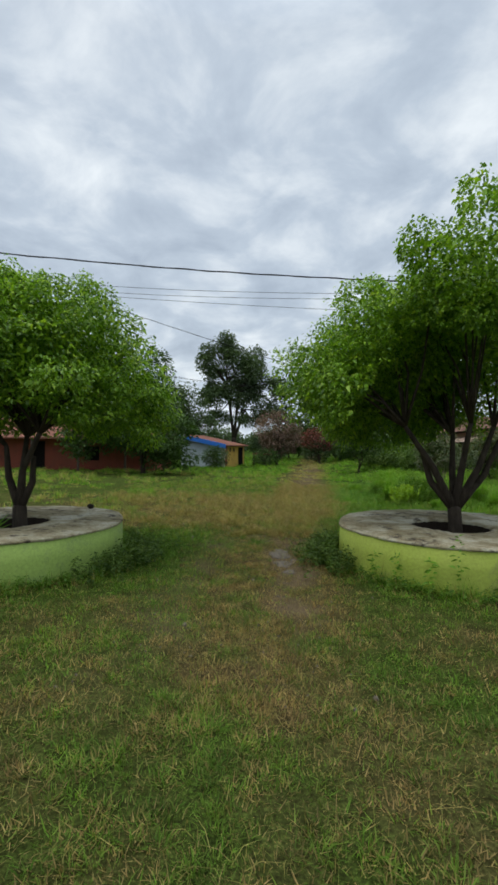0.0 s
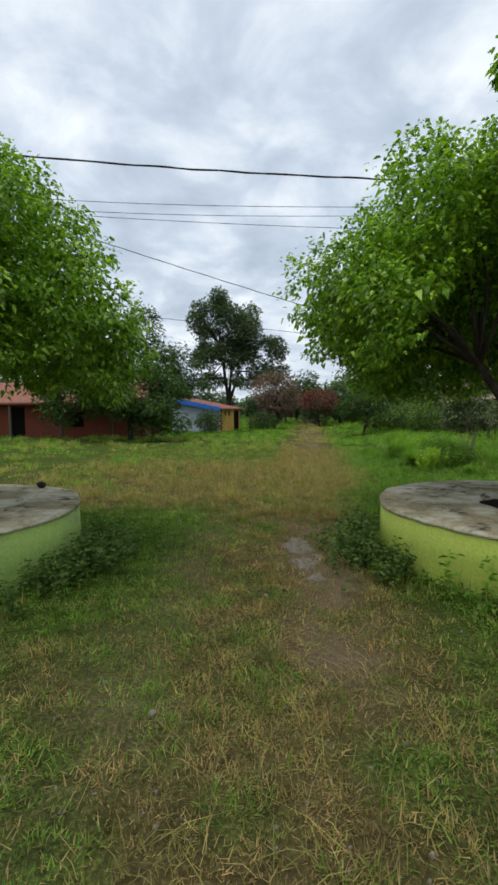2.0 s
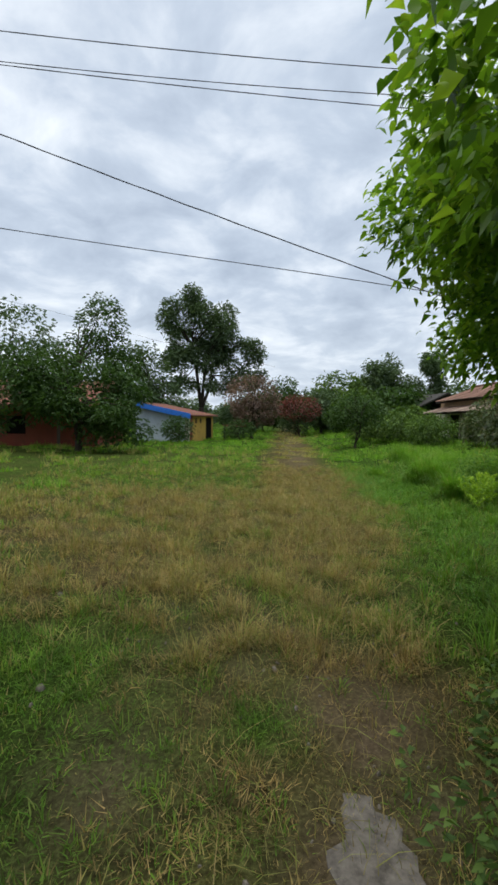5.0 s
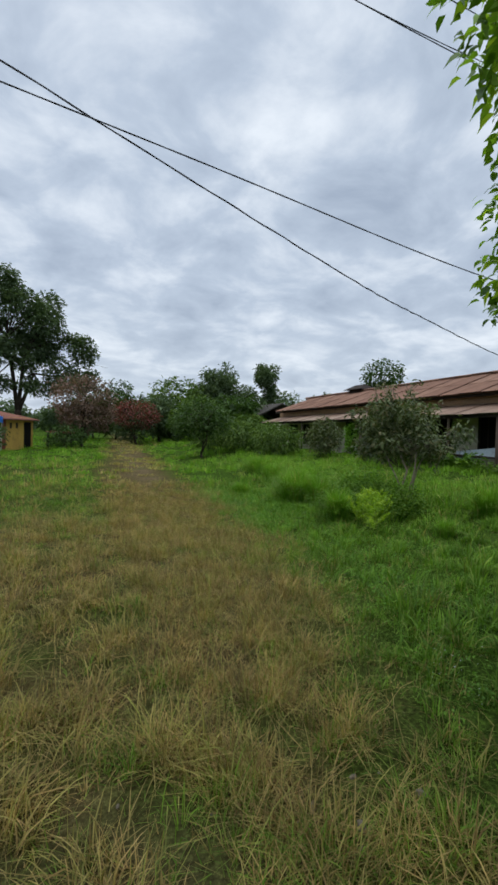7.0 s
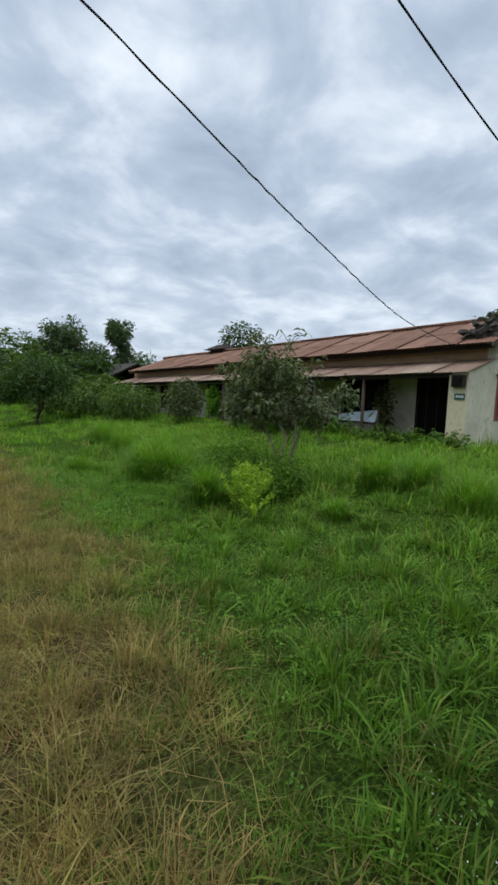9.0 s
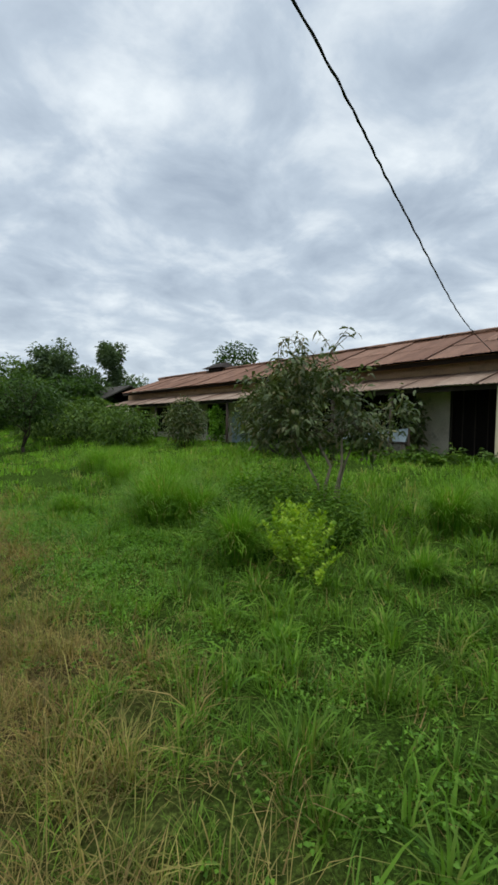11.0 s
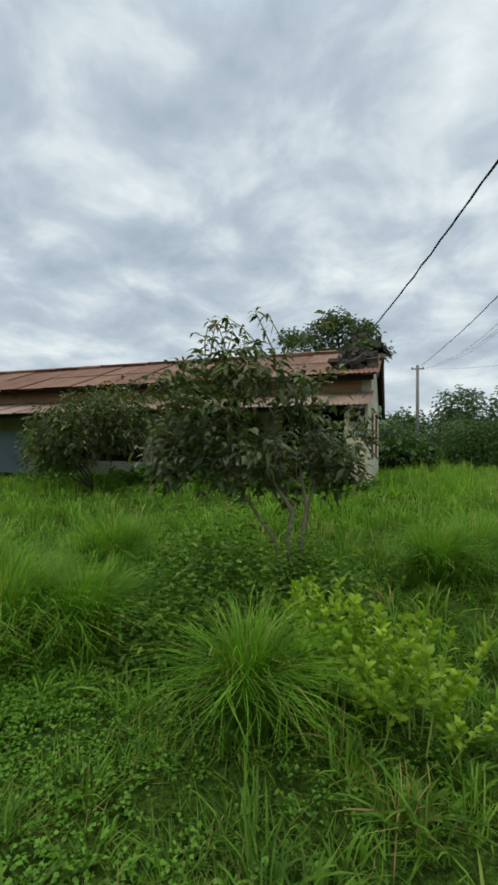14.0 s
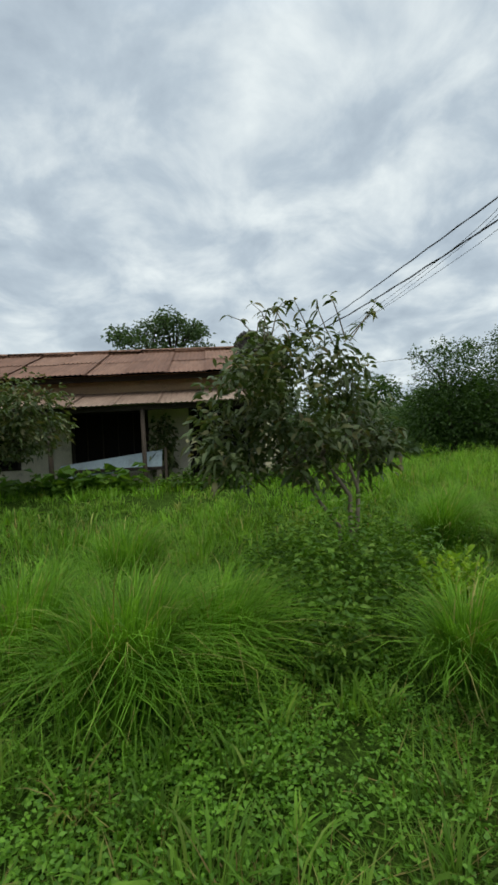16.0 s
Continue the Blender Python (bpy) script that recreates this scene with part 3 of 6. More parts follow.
def height_of(x, y, dr):
    """How tall the grass stands."""
    h = np.full(len(x), 0.062)
    h = np.where(y > 7.8, 0.10 + 0.05 * dr, h)
    h = np.maximum(h, 0.17 * smooth(1.3, 3.0, x) * smooth(6.5, 8.5, y))
    h = np.maximum(h, 0.36 * smooth(3.2, 7.0, x + 0.9 * wave(x, y, 0.9)) * smooth(8.0, 10.5, y))
    h = np.maximum(h, 0.22 * smooth(14.5, 18.0, y) * (1 - 0.75 * np.exp(-((x - 0.9 - 0.073 * (y - 15)) / 1.1) ** 2)))
    h = np.maximum(h, 0.16 * smooth(-3.0, -5.0, x) * smooth(7.5, 9, y))
    ring = np.minimum(np.abs(np.hypot(x - 2.68, y - 6.4) - 1.62), np.abs(np.hypot(x + 3.78, y - 5.9) - 1.62))
    h = np.maximum(h, 0.22 * smooth(0.55, 0.05, ring))
    h = h * (1 - 0.4 * smooth(6.3, 7.6, x) * smooth(12.5, 14.0, y))
    return h * (1 + 0.35 * wave(x, y, 0.5, 2.2))


def clumped(rng, n, x0, x1, y0, y1, size, share=0.75):
    """Grass roots, most of them gathered in clumps: places, the clump's own vigour and the way out of it."""
    per = 46
    m = n // per
    cx, cy = scatter(rng, m, x0, x1, y0, y1)
    x = np.repeat(cx, per) + rng.normal(0, size, m * per)
    y = np.repeat(cy, per) + rng.normal(0, size, m * per)
    vig = np.repeat(rng.uniform(0.3, 1.4, m), per)
    tone = np.repeat(rng.normal(0, 0.30, m), per)
    az = np.arctan2(y - np.repeat(cy, per), x - np.repeat(cx, per)) + rng.normal(0, 0.7, m * per)
    loose = rng.random(m * per) > share
    az = np.where(loose, rng.uniform(0, 2 * math.pi, m * per), az)
    return x, y, vig, tone, az


def thin_blades(name, x, y, h, w, az, rng, lean, dryness, mat, label):
    """Short grass: one narrow bent-over triangle a blade."""
    n = len(x)
    z = land(x, y) - 0.006
    d = np.stack([np.cos(az), np.sin(az), np.zeros(n)], 1)
    s = np.stack([-np.sin(az), np.cos(az), np.zeros(n)], 1)
    k = (np.abs(rng.normal(0, 1, n)) * lean + 0.15)[:, None]
    root = np.stack([x, y, z], 1)
    W, H = w[:, None], h[:, None]
    tip = root + np.array([0, 0, 1.0]) * H / np.sqrt(1 + k * k) + d * H * k / np.sqrt(1 + k * k)
    v = np.stack([root - s * W / 2, root + s * W / 2, tip], 1).reshape(-1, 3)
    f = np.arange(3 * n).reshape(-1, 3)
    me = raw_mesh(name, v, f, {"dryness": np.repeat(dryness, 3)})
    return tagged(link_mesh(name, me, mat), label, "grass", kind="stuff")


def tufts(name, x, y, per, h, w, spread, splay, dryness, mat, rng, label):
    """Tufts of arching blades; all but the count of blades is given tuft by tuft."""
    n = len(x) * per
    x, y, h, w, spread, splay = (np.repeat(q, per) for q in (x, y, h, w, spread, splay))
    ox, oy = rng.normal(size=n) * spread, rng.normal(size=n) * spread
    az = np.arctan2(oy, ox) + rng.normal(0, 0.8, n)
    d = np.stack([np.cos(az), np.sin(az), np.zeros(n)], 1)
    s = np.stack([-np.sin(az), np.cos(az), np.zeros(n)], 1) + np.array([0, 0, 1.0]) * rng.normal(0, 0.35, n)[:, None]
    root = np.stack([x + ox, y + oy, land(x + ox, y + oy) - 0.008], 1)
    H = (h * rng.uniform(0.45, 1.15, n))[:, None]
    W = (w * rng.uniform(0.6, 1.3, n))[:, None]
    k = (splay * rng.gamma(3.0, 0.33, n))[:, None]
    rise = 1 / np.sqrt(1 + 0.6 * k * k)
    up = np.array([0, 0, 1.0])
    rows = []
    for u, a in ((0.0, 0.75), (0.42, 1.0), (0.76, 0.7), (1.0, 0.0)):
        p = root + up * H * rise * (1.5 * u - (0.5 + 0.28 * np.minimum(k, 2.0)) * u * u) + d * H * rise * k * u ** 1.5 * 0.9
        rows += [p] if a == 0 else [p - s * W * a / 2, p + s * W * a / 2]
    v = np.stack(rows, 1).reshape(-1, 3)
    i = np.arange(n)[:, None] * 7
    f = np.concatenate([i + np.array([q]) for q in ([0, 1, 3], [0, 3, 2], [2, 3, 5], [2, 5, 4], [4, 5, 6])], 0)
    me = raw_mesh(name, v, f, {"dryness": np.repeat(np.clip(np.repeat(dryness, per) + rng.normal(0, 0.12, n), 0, 1), 7)})
    return tagged(link_mesh(name, me, mat), label, "grass", kind="stuff")


def lush(x, y):
    """The green side of the lawn, away from the straw-coloured lane."""
    return smooth(-0.2, 0.7, x - 1.25 - 0.09 * (y - 10) + 0.3 * wave(x, y, 0.55, 1.0)) * smooth(7.2, 8.6, y)


def hollow(x, y):
    """Gaps between the tufts, deep in the rough grass, slight on the trodden start of the track."""
    h = 1 - smooth(-0.45, 0.2, wave(x, y, 0.17, 0.3) + 0.4 * wave(x, y, 0.45, 1.7))
    return h * (0.24 + 0.66 * smooth(6.8, 8.2, y))


def lawn():
    rng = np.random.default_rng(11)
    # short thin blades close to the walked line, most of them lying over
    x, y, vig, tone, az = clumped(rng, 2700000, -6.0, 7.5, 0.6, 19.0, 0.042)
    d = stroll_distance(x, y)
    keep = (rng.random(len(x)) < 0.70 / (1 + (d / 2.1)) ** 2.0) & outside_things(x, y)
    keep &= rng.random(len(x)) > bare(x, y) * 1.05
    # hollows between the tufts
    keep &= rng.random(len(x)) < 1 - hollow(x, y)
    x, y, vig, tone, az, d = (q[keep] for q in (x, y, vig, tone, az, d))
    dr = np.clip(dry(x, y) + tone + 0.10 * smooth(9, 6, y), 0, 1)
    isdry = np.where(rng.random(len(x)) < dr, np.clip(0.55 + 0.5 * dr, 0, 1), dr * 0.35)
    h = height_of(x, y, dr) * vig * rng.uniform(0.5, 1.2, len(x))
    w = 0.0046 * (1.35 - 0.35 * smooth(6.5, 8.0, y)) * (1 + d / 2.6) * rng.uniform(0.6, 1.3, len(x))
    thin_blades("lawn_grass", x, y, h, w, az, rng, 2.4, isdry, MAT["grass"], "short patchy grass, green and straw-coloured blades mixed")
    # tufts that stand out of it, broad-bladed on the green side, fine and long in the straw
    n = 17000
    x, y = scatter(rng, n, -5.5, 8.0, 0.2, 19.5)
    d = stroll_distance(x, y)
    keep = (rng.random(n) < 1.0 / (1 + d / 2.6) ** 1.3) & outside_things(x, y) & (rng.random(n) > bare(x, y))
    keep &= rng.random(n) < 1 - hollow(x, y)
    x, y, d = x[keep], y[keep], d[keep]
    n = len(x)
    g, dr = lush(x, y), dry(x, y)
    open_y = smooth(7.0, 8.8, y)
    straw = rng.random(n) < dr * (0.75 + 0.3 * open_y) + 0.04 * g
    vig = rng.gamma(5.0, 0.2, n)
    h = (0.065 + 0.08 * open_y + 0.05 * g) * (0.5 + 0.5 * vig)
    wid = 0.0040 + 0.0038 * g * rng.uniform(0.3, 1.3, n)
    wid = np.where(straw, 0.0026 + 0.0008 * open_y, wid) * (1 + d / 4.0)
    tufts("grass_tufts", x, y, 21, np.where(straw, h * (0.9 + 0.35 * open_y), h), wid, 0.022 + 0.02 * rng.random(n), np.where(straw, 1.35, 1.0) * rng.uniform(0.7, 1.4, n), np.where(straw, rng.uniform(0.55, 1.0, n), rng.uniform(0, 0.25, n) * (1 - g)), MAT["grass"], rng, "tufts of arching grass, green and straw-coloured")
    # large mounds: straw swept over in the lane, broad green blades beside it
    n = 3000
    x, y = scatter(rng, n, -5.0, 6.0, 7.9, 16.5)
    d, g, dr = stroll_distance(x, y), lush(x, y), dry(x, y)
    keep = (rng.random(n) < 0.75 / (1 + d / 3.0)) & outside_things(x, y) & (hollow(x, y) < 0.35) & ((dr > 0.45) | (rng.random(n) < 0.35 * g * smooth(11.8, 10.6, y)))
    x, y, d, g, dr = (q[keep] for q in (x, y, d, g, dr))
    n = len(x)
    straw = dr > 0.45
    tufts("grass_mounds", x, y, 52, np.where(straw, rng.uniform(0.16, 0.30, n), rng.uniform(0.18, 0.32, n)), np.where(straw, 0.0038, 0.0072) * (1 + d / 5.0), rng.uniform(0.05, 0.11, n), np.where(straw, rng.uniform(0.8, 1.5, n), rng.uniform(0.6, 1.0, n)), np.where(straw, rng.uniform(0.6, 0.95, n), rng.uniform(0.0, 0.12, n)), MAT["grass"], rng, "mounds of long grass, straw-coloured in the lane and green beside it")
    # fallen straw, long dry stalks lying on the lane
    n = 60000
    x, y = scatter(rng, n, -4.5, 4.0, 1.0, 15.5)
    keep = (rng.random(n) < np.clip(dry(x, y) - 0.15, 0, 1) * (0.75 + 0.25 * smooth(7, 9.5, y)) / (1 + stroll_distance(x, y) / 2.2)) & outside_things(x, y)
    x, y = x[keep], y[keep]
    n = len(x)
    h = rng.uniform(0.10, 0.26, n) * (0.5 + 0.5 * smooth(6.8, 8.6, y))
    blades("fallen_straw", x, y, h, rng.uniform(0.002, 0.0042, n), rng, 2.2, None, MAT["grass"], "dry grass stalks lying over one another", rng.uniform(0.4, 1.0, n))
    # meadow further off, in coarser tussocks
    x, y, vig, tone, az = clumped(rng, 400000, -30, 42, -8, 60, 0.12)
    d = stroll_distance(x, y)
    keep = (d > 4.0) & outside_things(x, y) & (rng.random(len(x)) > bare(x, y) * 0.9) & (rng.random(len(x)) < 0.55 + 0.45 * smooth(30, 12, d))
    x, y, vig, tone, az, d = (q[keep] for q in (x, y, vig, tone, az, d))
    dr = np.clip(dry(x, y) + tone * 0.5, 0, 1)
    isdry = np.where(rng.random(len(x)) < dr, 0.8, dr * 0.25)
    h = np.maximum(height_of(x, y, dr), 0.16 * (1 - dr)) * vig * rng.uniform(0.6, 1.2, len(x))
    thin_blades("meadow_grass", x, y, h, rng.uniform(0.012, 0.026, len(x)) * (1 + d / 25), az, rng, 0.8, isdry, MAT["tall_grass"], "tall soft green meadow grass")
    # long fine grass before the house, in tufts
    n = 5200
    x, y = scatter(rng, n, 3.6, 17, 1, 26)
    keep = outside_things(x, y) & (rng.random(n) < smooth(3.4, 7.5, x + 1.0 * wave(x, y, 0.9)) * (0.35 + 0.65 * smooth(14, 8, x)))
    x, y = x[keep], y[keep]
    n = len(x)
    h = rng.uniform(0.22, 0.50, n) * (0.55 + 0.45 * smooth(3.5, 6.5, x)) * (1 - 0.5 * smooth(6.3, 7.6, x) * smooth(12.0, 14.0, y))
    tufts("long_grass", x, y, 18, h, rng.uniform(0.008, 0.014, n), rng.uniform(0.04, 0.10, n), rng.uniform(0.6, 1.2, n), np.where(rng.random(n) < 0.05, 0.5, 0.05), MAT["tall_grass"], rng, "long fine grass bending over before the house")


lawn()


# ---- planters and their trees ----
def planter(place, seed, label, paint):
    rng = np.random.default_rng(seed)
    e = thing("tree_planter", place, label, "planter", "round planters")
    R, r, H, n = 1.6, 0.56, 0.53, 64
    # painted drum, slightly uneven
    bm = bmesh.new()
    prof = [(R - 0.005, -0.08), (R + 0.01, 0.05), (R, 0.25), (R - 0.004, H - 0.036), (R - 0.03, H - 0.033), (R - 0.22, H - 0.033), (R - 0.22, -0.08)]
    rings = []
    wob = [0.012 * math.sin(k * 0.7 + seed) + 0.008 * rng.normal() for k in range(n)]
    for pr, pz in prof:
        rings.append([bm.verts.new(((pr + wob[k]) * math.cos(2 * math.pi * k / n), (pr + wob[k]) * math.sin(2 * math.pi * k / n), pz)) for k in range(n)])
    for a, b in zip(rings, rings[1:]):
        for k in range(n):
            bm.faces.new((a[k], a[(k + 1) % n], b[(k + 1) % n], b[k]))
    part("drum_wall", bm, MAT[paint], e, "green painted plaster wall", True)
    # cement cap with a hole
    bm = bmesh.new()
    prof = [(R + 0.002, H - 0.034), (R + 0.010, H - 0.022), (R + 0.005, H - 0.005), (R - 0.03, H), (1.1, H + 0.012), (0.8, H + 0.008), (r + 0.03, H), (r, H - 0.02), (r - 0.004, H - 0.05)]
    rings = []
    for j, (pr, pz) in enumerate(prof):
        ring = []
        for k in range(n):
            q = pr + wob[k] * (1 if j < 4 else 0.4) + rng.normal() * 0.004
            a = 2 * math.pi * k / n
            ring.append(bm.verts.new((q * math.cos(a), q * math.sin(a), pz + rng.normal() * 0.004 + (0.01 * math.sin(3 * a + seed) if 3 < j < 7 else 0))))
        rings.append(ring)
    for a, b in zip(rings, rings[1:]):
        for k in range(n):
            bm.faces.new((a[k], a[(k + 1) % n], b[(k + 1) % n], b[k]))
    part("cement_cap", bm, MAT["rim"], e, "cracked grey cement top with stains", True)
    bm = bmesh.new()
    c = bm.verts.new((0, 0, H - 0.30))
    ring = [bm.verts.new(((r + 0.02) * math.cos(2 * math.pi * k / 24), (r + 0.02) * math.sin(2 * math.pi * k / 24), H - 0.36 + rng.normal() * 0.012)) for k in range(24)]
    for k in range(24):
        bm.faces.new((c, ring[k], ring[(k + 1) % 24]))
    part("soil", bm, MAT["soil"], e, "dark bare soil")
    # side of the hole, in the same dark colour as the soil
    bm = bmesh.new()
    rings = [[bm.verts.new((q * math.cos(2 * math.pi * k / 40), q * math.sin(2 * math.pi * k / 40), z)) for k in range(40)] for q, z in ((r + 0.012, H - 0.03), (r + 0.004, H - 0.2), (r + 0.03, H - 0.45))]
    for a, b in zip(rings, rings[1:]):
        for k in range(40):
            bm.faces.new((a[k], a[(k + 1) % 40], b[(k + 1) % 40], b[k]))
    part("hole_lining", bm, MAT["soil"], e, "inside of the hole in the dark soil colour")
    return e


planter((2.68, 6.40, 0), 3, "round lime-green planter with a cement top round a tree", "lime")
planter((-3.78, 5.90, 0), 8, "round pale green planter with a stained cement top", "lime_pale")


def planter_tree(place, lobes, forks, seed, label, clumps, under):
    rng = np.random.default_rng(seed)
    e = thing("tree", place, label, "tree", "trees in planters")
    tips = crown(e, MAT["leaf_planter"], sublobes(lobes, 24, rng, 0.77, 0.33), clumps, 38, 0.072, 0.060, 0.033, rng, 0.76, 0.40, round_leaf=True, fill=6, edge=1.16, under=under)
    tips = tips[tips[:, 2] > under(tips[:, 0], tips[:, 1]) + 0.15]
    mid = np.mean(tips, 0)
    tips = mid + (tips - mid) * np.array([0.80, 0.80, 0.66])
    limbs(e, MAT["bark"], (0, 0, -0.34), forks, [tips[i] for i in rng.choice(len(tips), 46, replace=False)], 0.105, rng)
    return e


planter_tree((2.75, 6.42, 0.53),
             [((-0.5, 0.1, 2.32), (2.0, 1.75, 1.05)), ((0.8, 0.2, 2.5), (2.0, 2.1, 1.25)), ((-0.32, -1.45, 3.46), (0.8, 0.76, 0.84)), ((0.15, -0.4, 3.05), (1.2, 1.25, 0.7)), ((-0.9, 0.0, 2.8), (1.1, 1.1, 0.76)), ((-0.72, 1.45, 2.15), (1.5, 1.25, 1.0)), ((-1.35, -0.1, 1.95), (1.12, 1.5, 0.62)), ((0.5, 1.4, 3.0), (1.4, 1.1, 0.9)), ((-0.8, 1.55, 2.1), (1.36, 1.1, 0.95)), ((-0.6, 1.6, 2.6), (1.2, 0.95, 0.8))],
             [(-0.45, 0.05, 1.05), (-0.75, -0.1, 1.45), (0.15, -0.2, 1.5), (0.6, 0.1, 1.45), (0.75, 0.25, 1.25), (0.1, 0.35, 1.35)], 21,
             "bushy broad-leaved tree with forked dark trunk in a planter", 3700,
             lambda x, y: 1.22 - 0.3 * smooth(0.8, 2.0, y) + 0.7 * np.exp(-(x * x + y * y) / 1.6) + 1.15 * smooth(0.5, -0.9, y) * smooth(-2.2, -0.8, x) + 0.14 * wave(x, y, 0.4, 1.0))
planter_tree((-3.62, 5.85, 0.53),
             [((0.15, 0.2, 2.15), (1.85, 1.8, 1.15)), ((-0.9, 0.0, 2.45), (1.7, 1.7, 1.2)), ((1.05, 0.5, 1.75), (1.1, 1.2, 0.8)), ((0.5, 0.3, 2.85), (1.1, 1.2, 0.72))],
             [(0.15, 0.1, 0.95), (-0.25, 0.05, 1.1), (-0.05, 0.25, 1.25), (0.35, -0.1, 1.3)], 22,
             "bushy round-crowned tree with dark trunk in a planter", 2000,
             lambda x, y: 1.12 + 0.4 * np.exp(-(x * x + y * y) / 1.2) + 0.35 * smooth(0.3, -0.9, y) + 0.14 * wave(x, y, 0.4, 2.0))


# ---- the long house ----
SINK = 0.012      # the row of rooms follows a slight fall of the land
Y0, Y1 = 13.43, 32.6
XF, XB, XR, XE = 9.95, 11.20, 13.1, 15.9


def fall(y):
    return -SINK * (y - Y0)


def sheared(bm):
    for v in bm.verts:
        v.co.z += fall(v.co.y)
    return bm


house = thing("long_house", (0, 0, 0), "long single-storey whitewashed house with rusty corrugated roof", "house")
# gable end wall, with two window holes, and its return at the veranda
def wall_with_holes(axis, at, thick, outline, holes):
    """An upright wall across axis from at to at + thick: outline gives (u0, u1, z0, top function), holes u0, u1, z0, z1."""
    u0, u1, z0, top = outline
    us = sorted({u0, u1, *[h[0] for h in holes], *[h[1] for h in holes], *([XR] if axis == "y" and u0 < XR < u1 else [])})
    zs = sorted({z0, *[h[2] for h in holes], *[h[3] for h in holes]})
    rows = len(zs)
    def gone(i, j):
        if not (0 <= i < len(us) - 1 and 0 <= j < rows):
            return True
        u, z = (us[i] + us[i + 1]) / 2, zs[j] + 0.001
        return any(h[0] < u < h[1] and h[2] <= z < h[3] for h in holes)
    bm = bmesh.new()
    made = {}
    def corner(i, j, w):
        if (i, j, w) not in made:
            z = zs[j] if j < rows else top(us[i])
            d = at + thick * w
            made[i, j, w] = bm.verts.new((us[i], d, z) if axis == "y" else (d, us[i], z))
        return made[i, j, w]
    for i in range(len(us) - 1):
        for j in range(rows):
            if gone(i, j):
                continue
            for w in (0, 1):
                bm.faces.new([corner(*c, w) for c in ((i, j), (i + 1, j), (i + 1, j + 1), (i, j + 1))])
            for di, dj, a, b in ((-1, 0, (i, j), (i, j + 1)), (1, 0, (i + 1, j), (i + 1, j + 1)), (0, -1, (i, j), (i + 1, j)), (0, 1, (i, j + 1), (i + 1, j + 1))):
                if gone(i + di, j + dj):
                    bm.faces.new([corner(*a, 0), corner(*b, 0), corner(*b, 1), corner(*a, 1)])
    bmesh.ops.recalc_face_normals(bm, faces=bm.faces)
    return bm


def gable_top(x):
    if x < XB + 0.05:
        return 2.10 + (x - XF) * 0.30
    return 3.62 - abs(x - XR) * (0.36 if x < XR else 0.47)


SHUT = [(11.33, 12.1, 1.06, 2.09), (13.3, 14.3, 1.04, 2.09)]
bm = wall_with_holes("y", Y0, 0.2, (XF, XB, 0.1, gable_top), [])
part("end_return_wall", bm, MAT["wall_white"], house, "grey-streaked whitewashed gable wall")
bm = wall_with_holes("y", Y0, 0.2, (XB + 0.001, XE, 0.1, lambda x: gable_top(max(x, XB + 0.06))), [h for h in SHUT if h[0] > XB + 0.1] or SHUT)
part("gable_wall", bm, MAT["wall_white"], house, "grey-streaked whitewashed gable wall")
part("front_pier", box((XF - 0.003, Y0 + 0.003, 0.1), (XF + 0.18, Y0 + 0.42, 2.13)), MAT["wall_cream"], house, "cream-painted pier")
HOLES = [(13.95, 15.35, 0.3, 2.15), (16.22, 17.85, 0.95, 2.12), (18.9, 20.2, 0.95, 2.1), (20.9, 21.8, 0.35, 2.1), (24.0, 25.28, 0.85, 2.05), (26.6, 27.5, 0.4, 2.05), (28.4, 29.5, 0.9, 2.0), (30.2, 31.3, 0.4, 2.0)]
part("veranda_wall", sheared(wall_with_holes("x", XB, 0.2, (Y0 + 0.21, Y1, 0.1, lambda y: 2.62), HOLES)), MAT["wall_white"], house, "stained whitewashed wall behind the veranda")
part("blue_panel", sheared(box((XB - 0.03, 22.6, 0.35), (XB - 0.004, 23.65, 1.75))), MAT["wall_blue"], house, "pale blue painted patch")
part("back_wall", sheared(box((XE - 0.2, Y0 + 0.2, 0.1), (XE, Y1, 2.3))), MAT["wall_white"], house)
part("far_gable_wall", sheared(wall_with_holes("y", Y1 - 0.2, 0.2, (XB + 0.2, XE - 0.2, 0.1, lambda x: gable_top(max(x, XB + 0.06)))  , [])), MAT["wall_white"], house)
part("inner_floor", sheared(box((XF - 0.1, Y0 + 0.2, 0.1), (XE - 0.2, Y1 - 0.2, 0.50))), MAT["cement"], house)
part("loft_ceiling", sheared(box((XB + 0.2, Y0 + 0.21, 2.48), (XE - 0.21, Y1 - 0.21, 2.52))), MAT["dark"], house)
for i, y in enumerate((18.4, 22.3, 26.0, 29.9)):
    part("partition_wall", sheared(box((XB + 0.2, y - 0.06, 0.32), (XE - 0.2, y + 0.06, 2.48))), MAT["wall_white"], house)
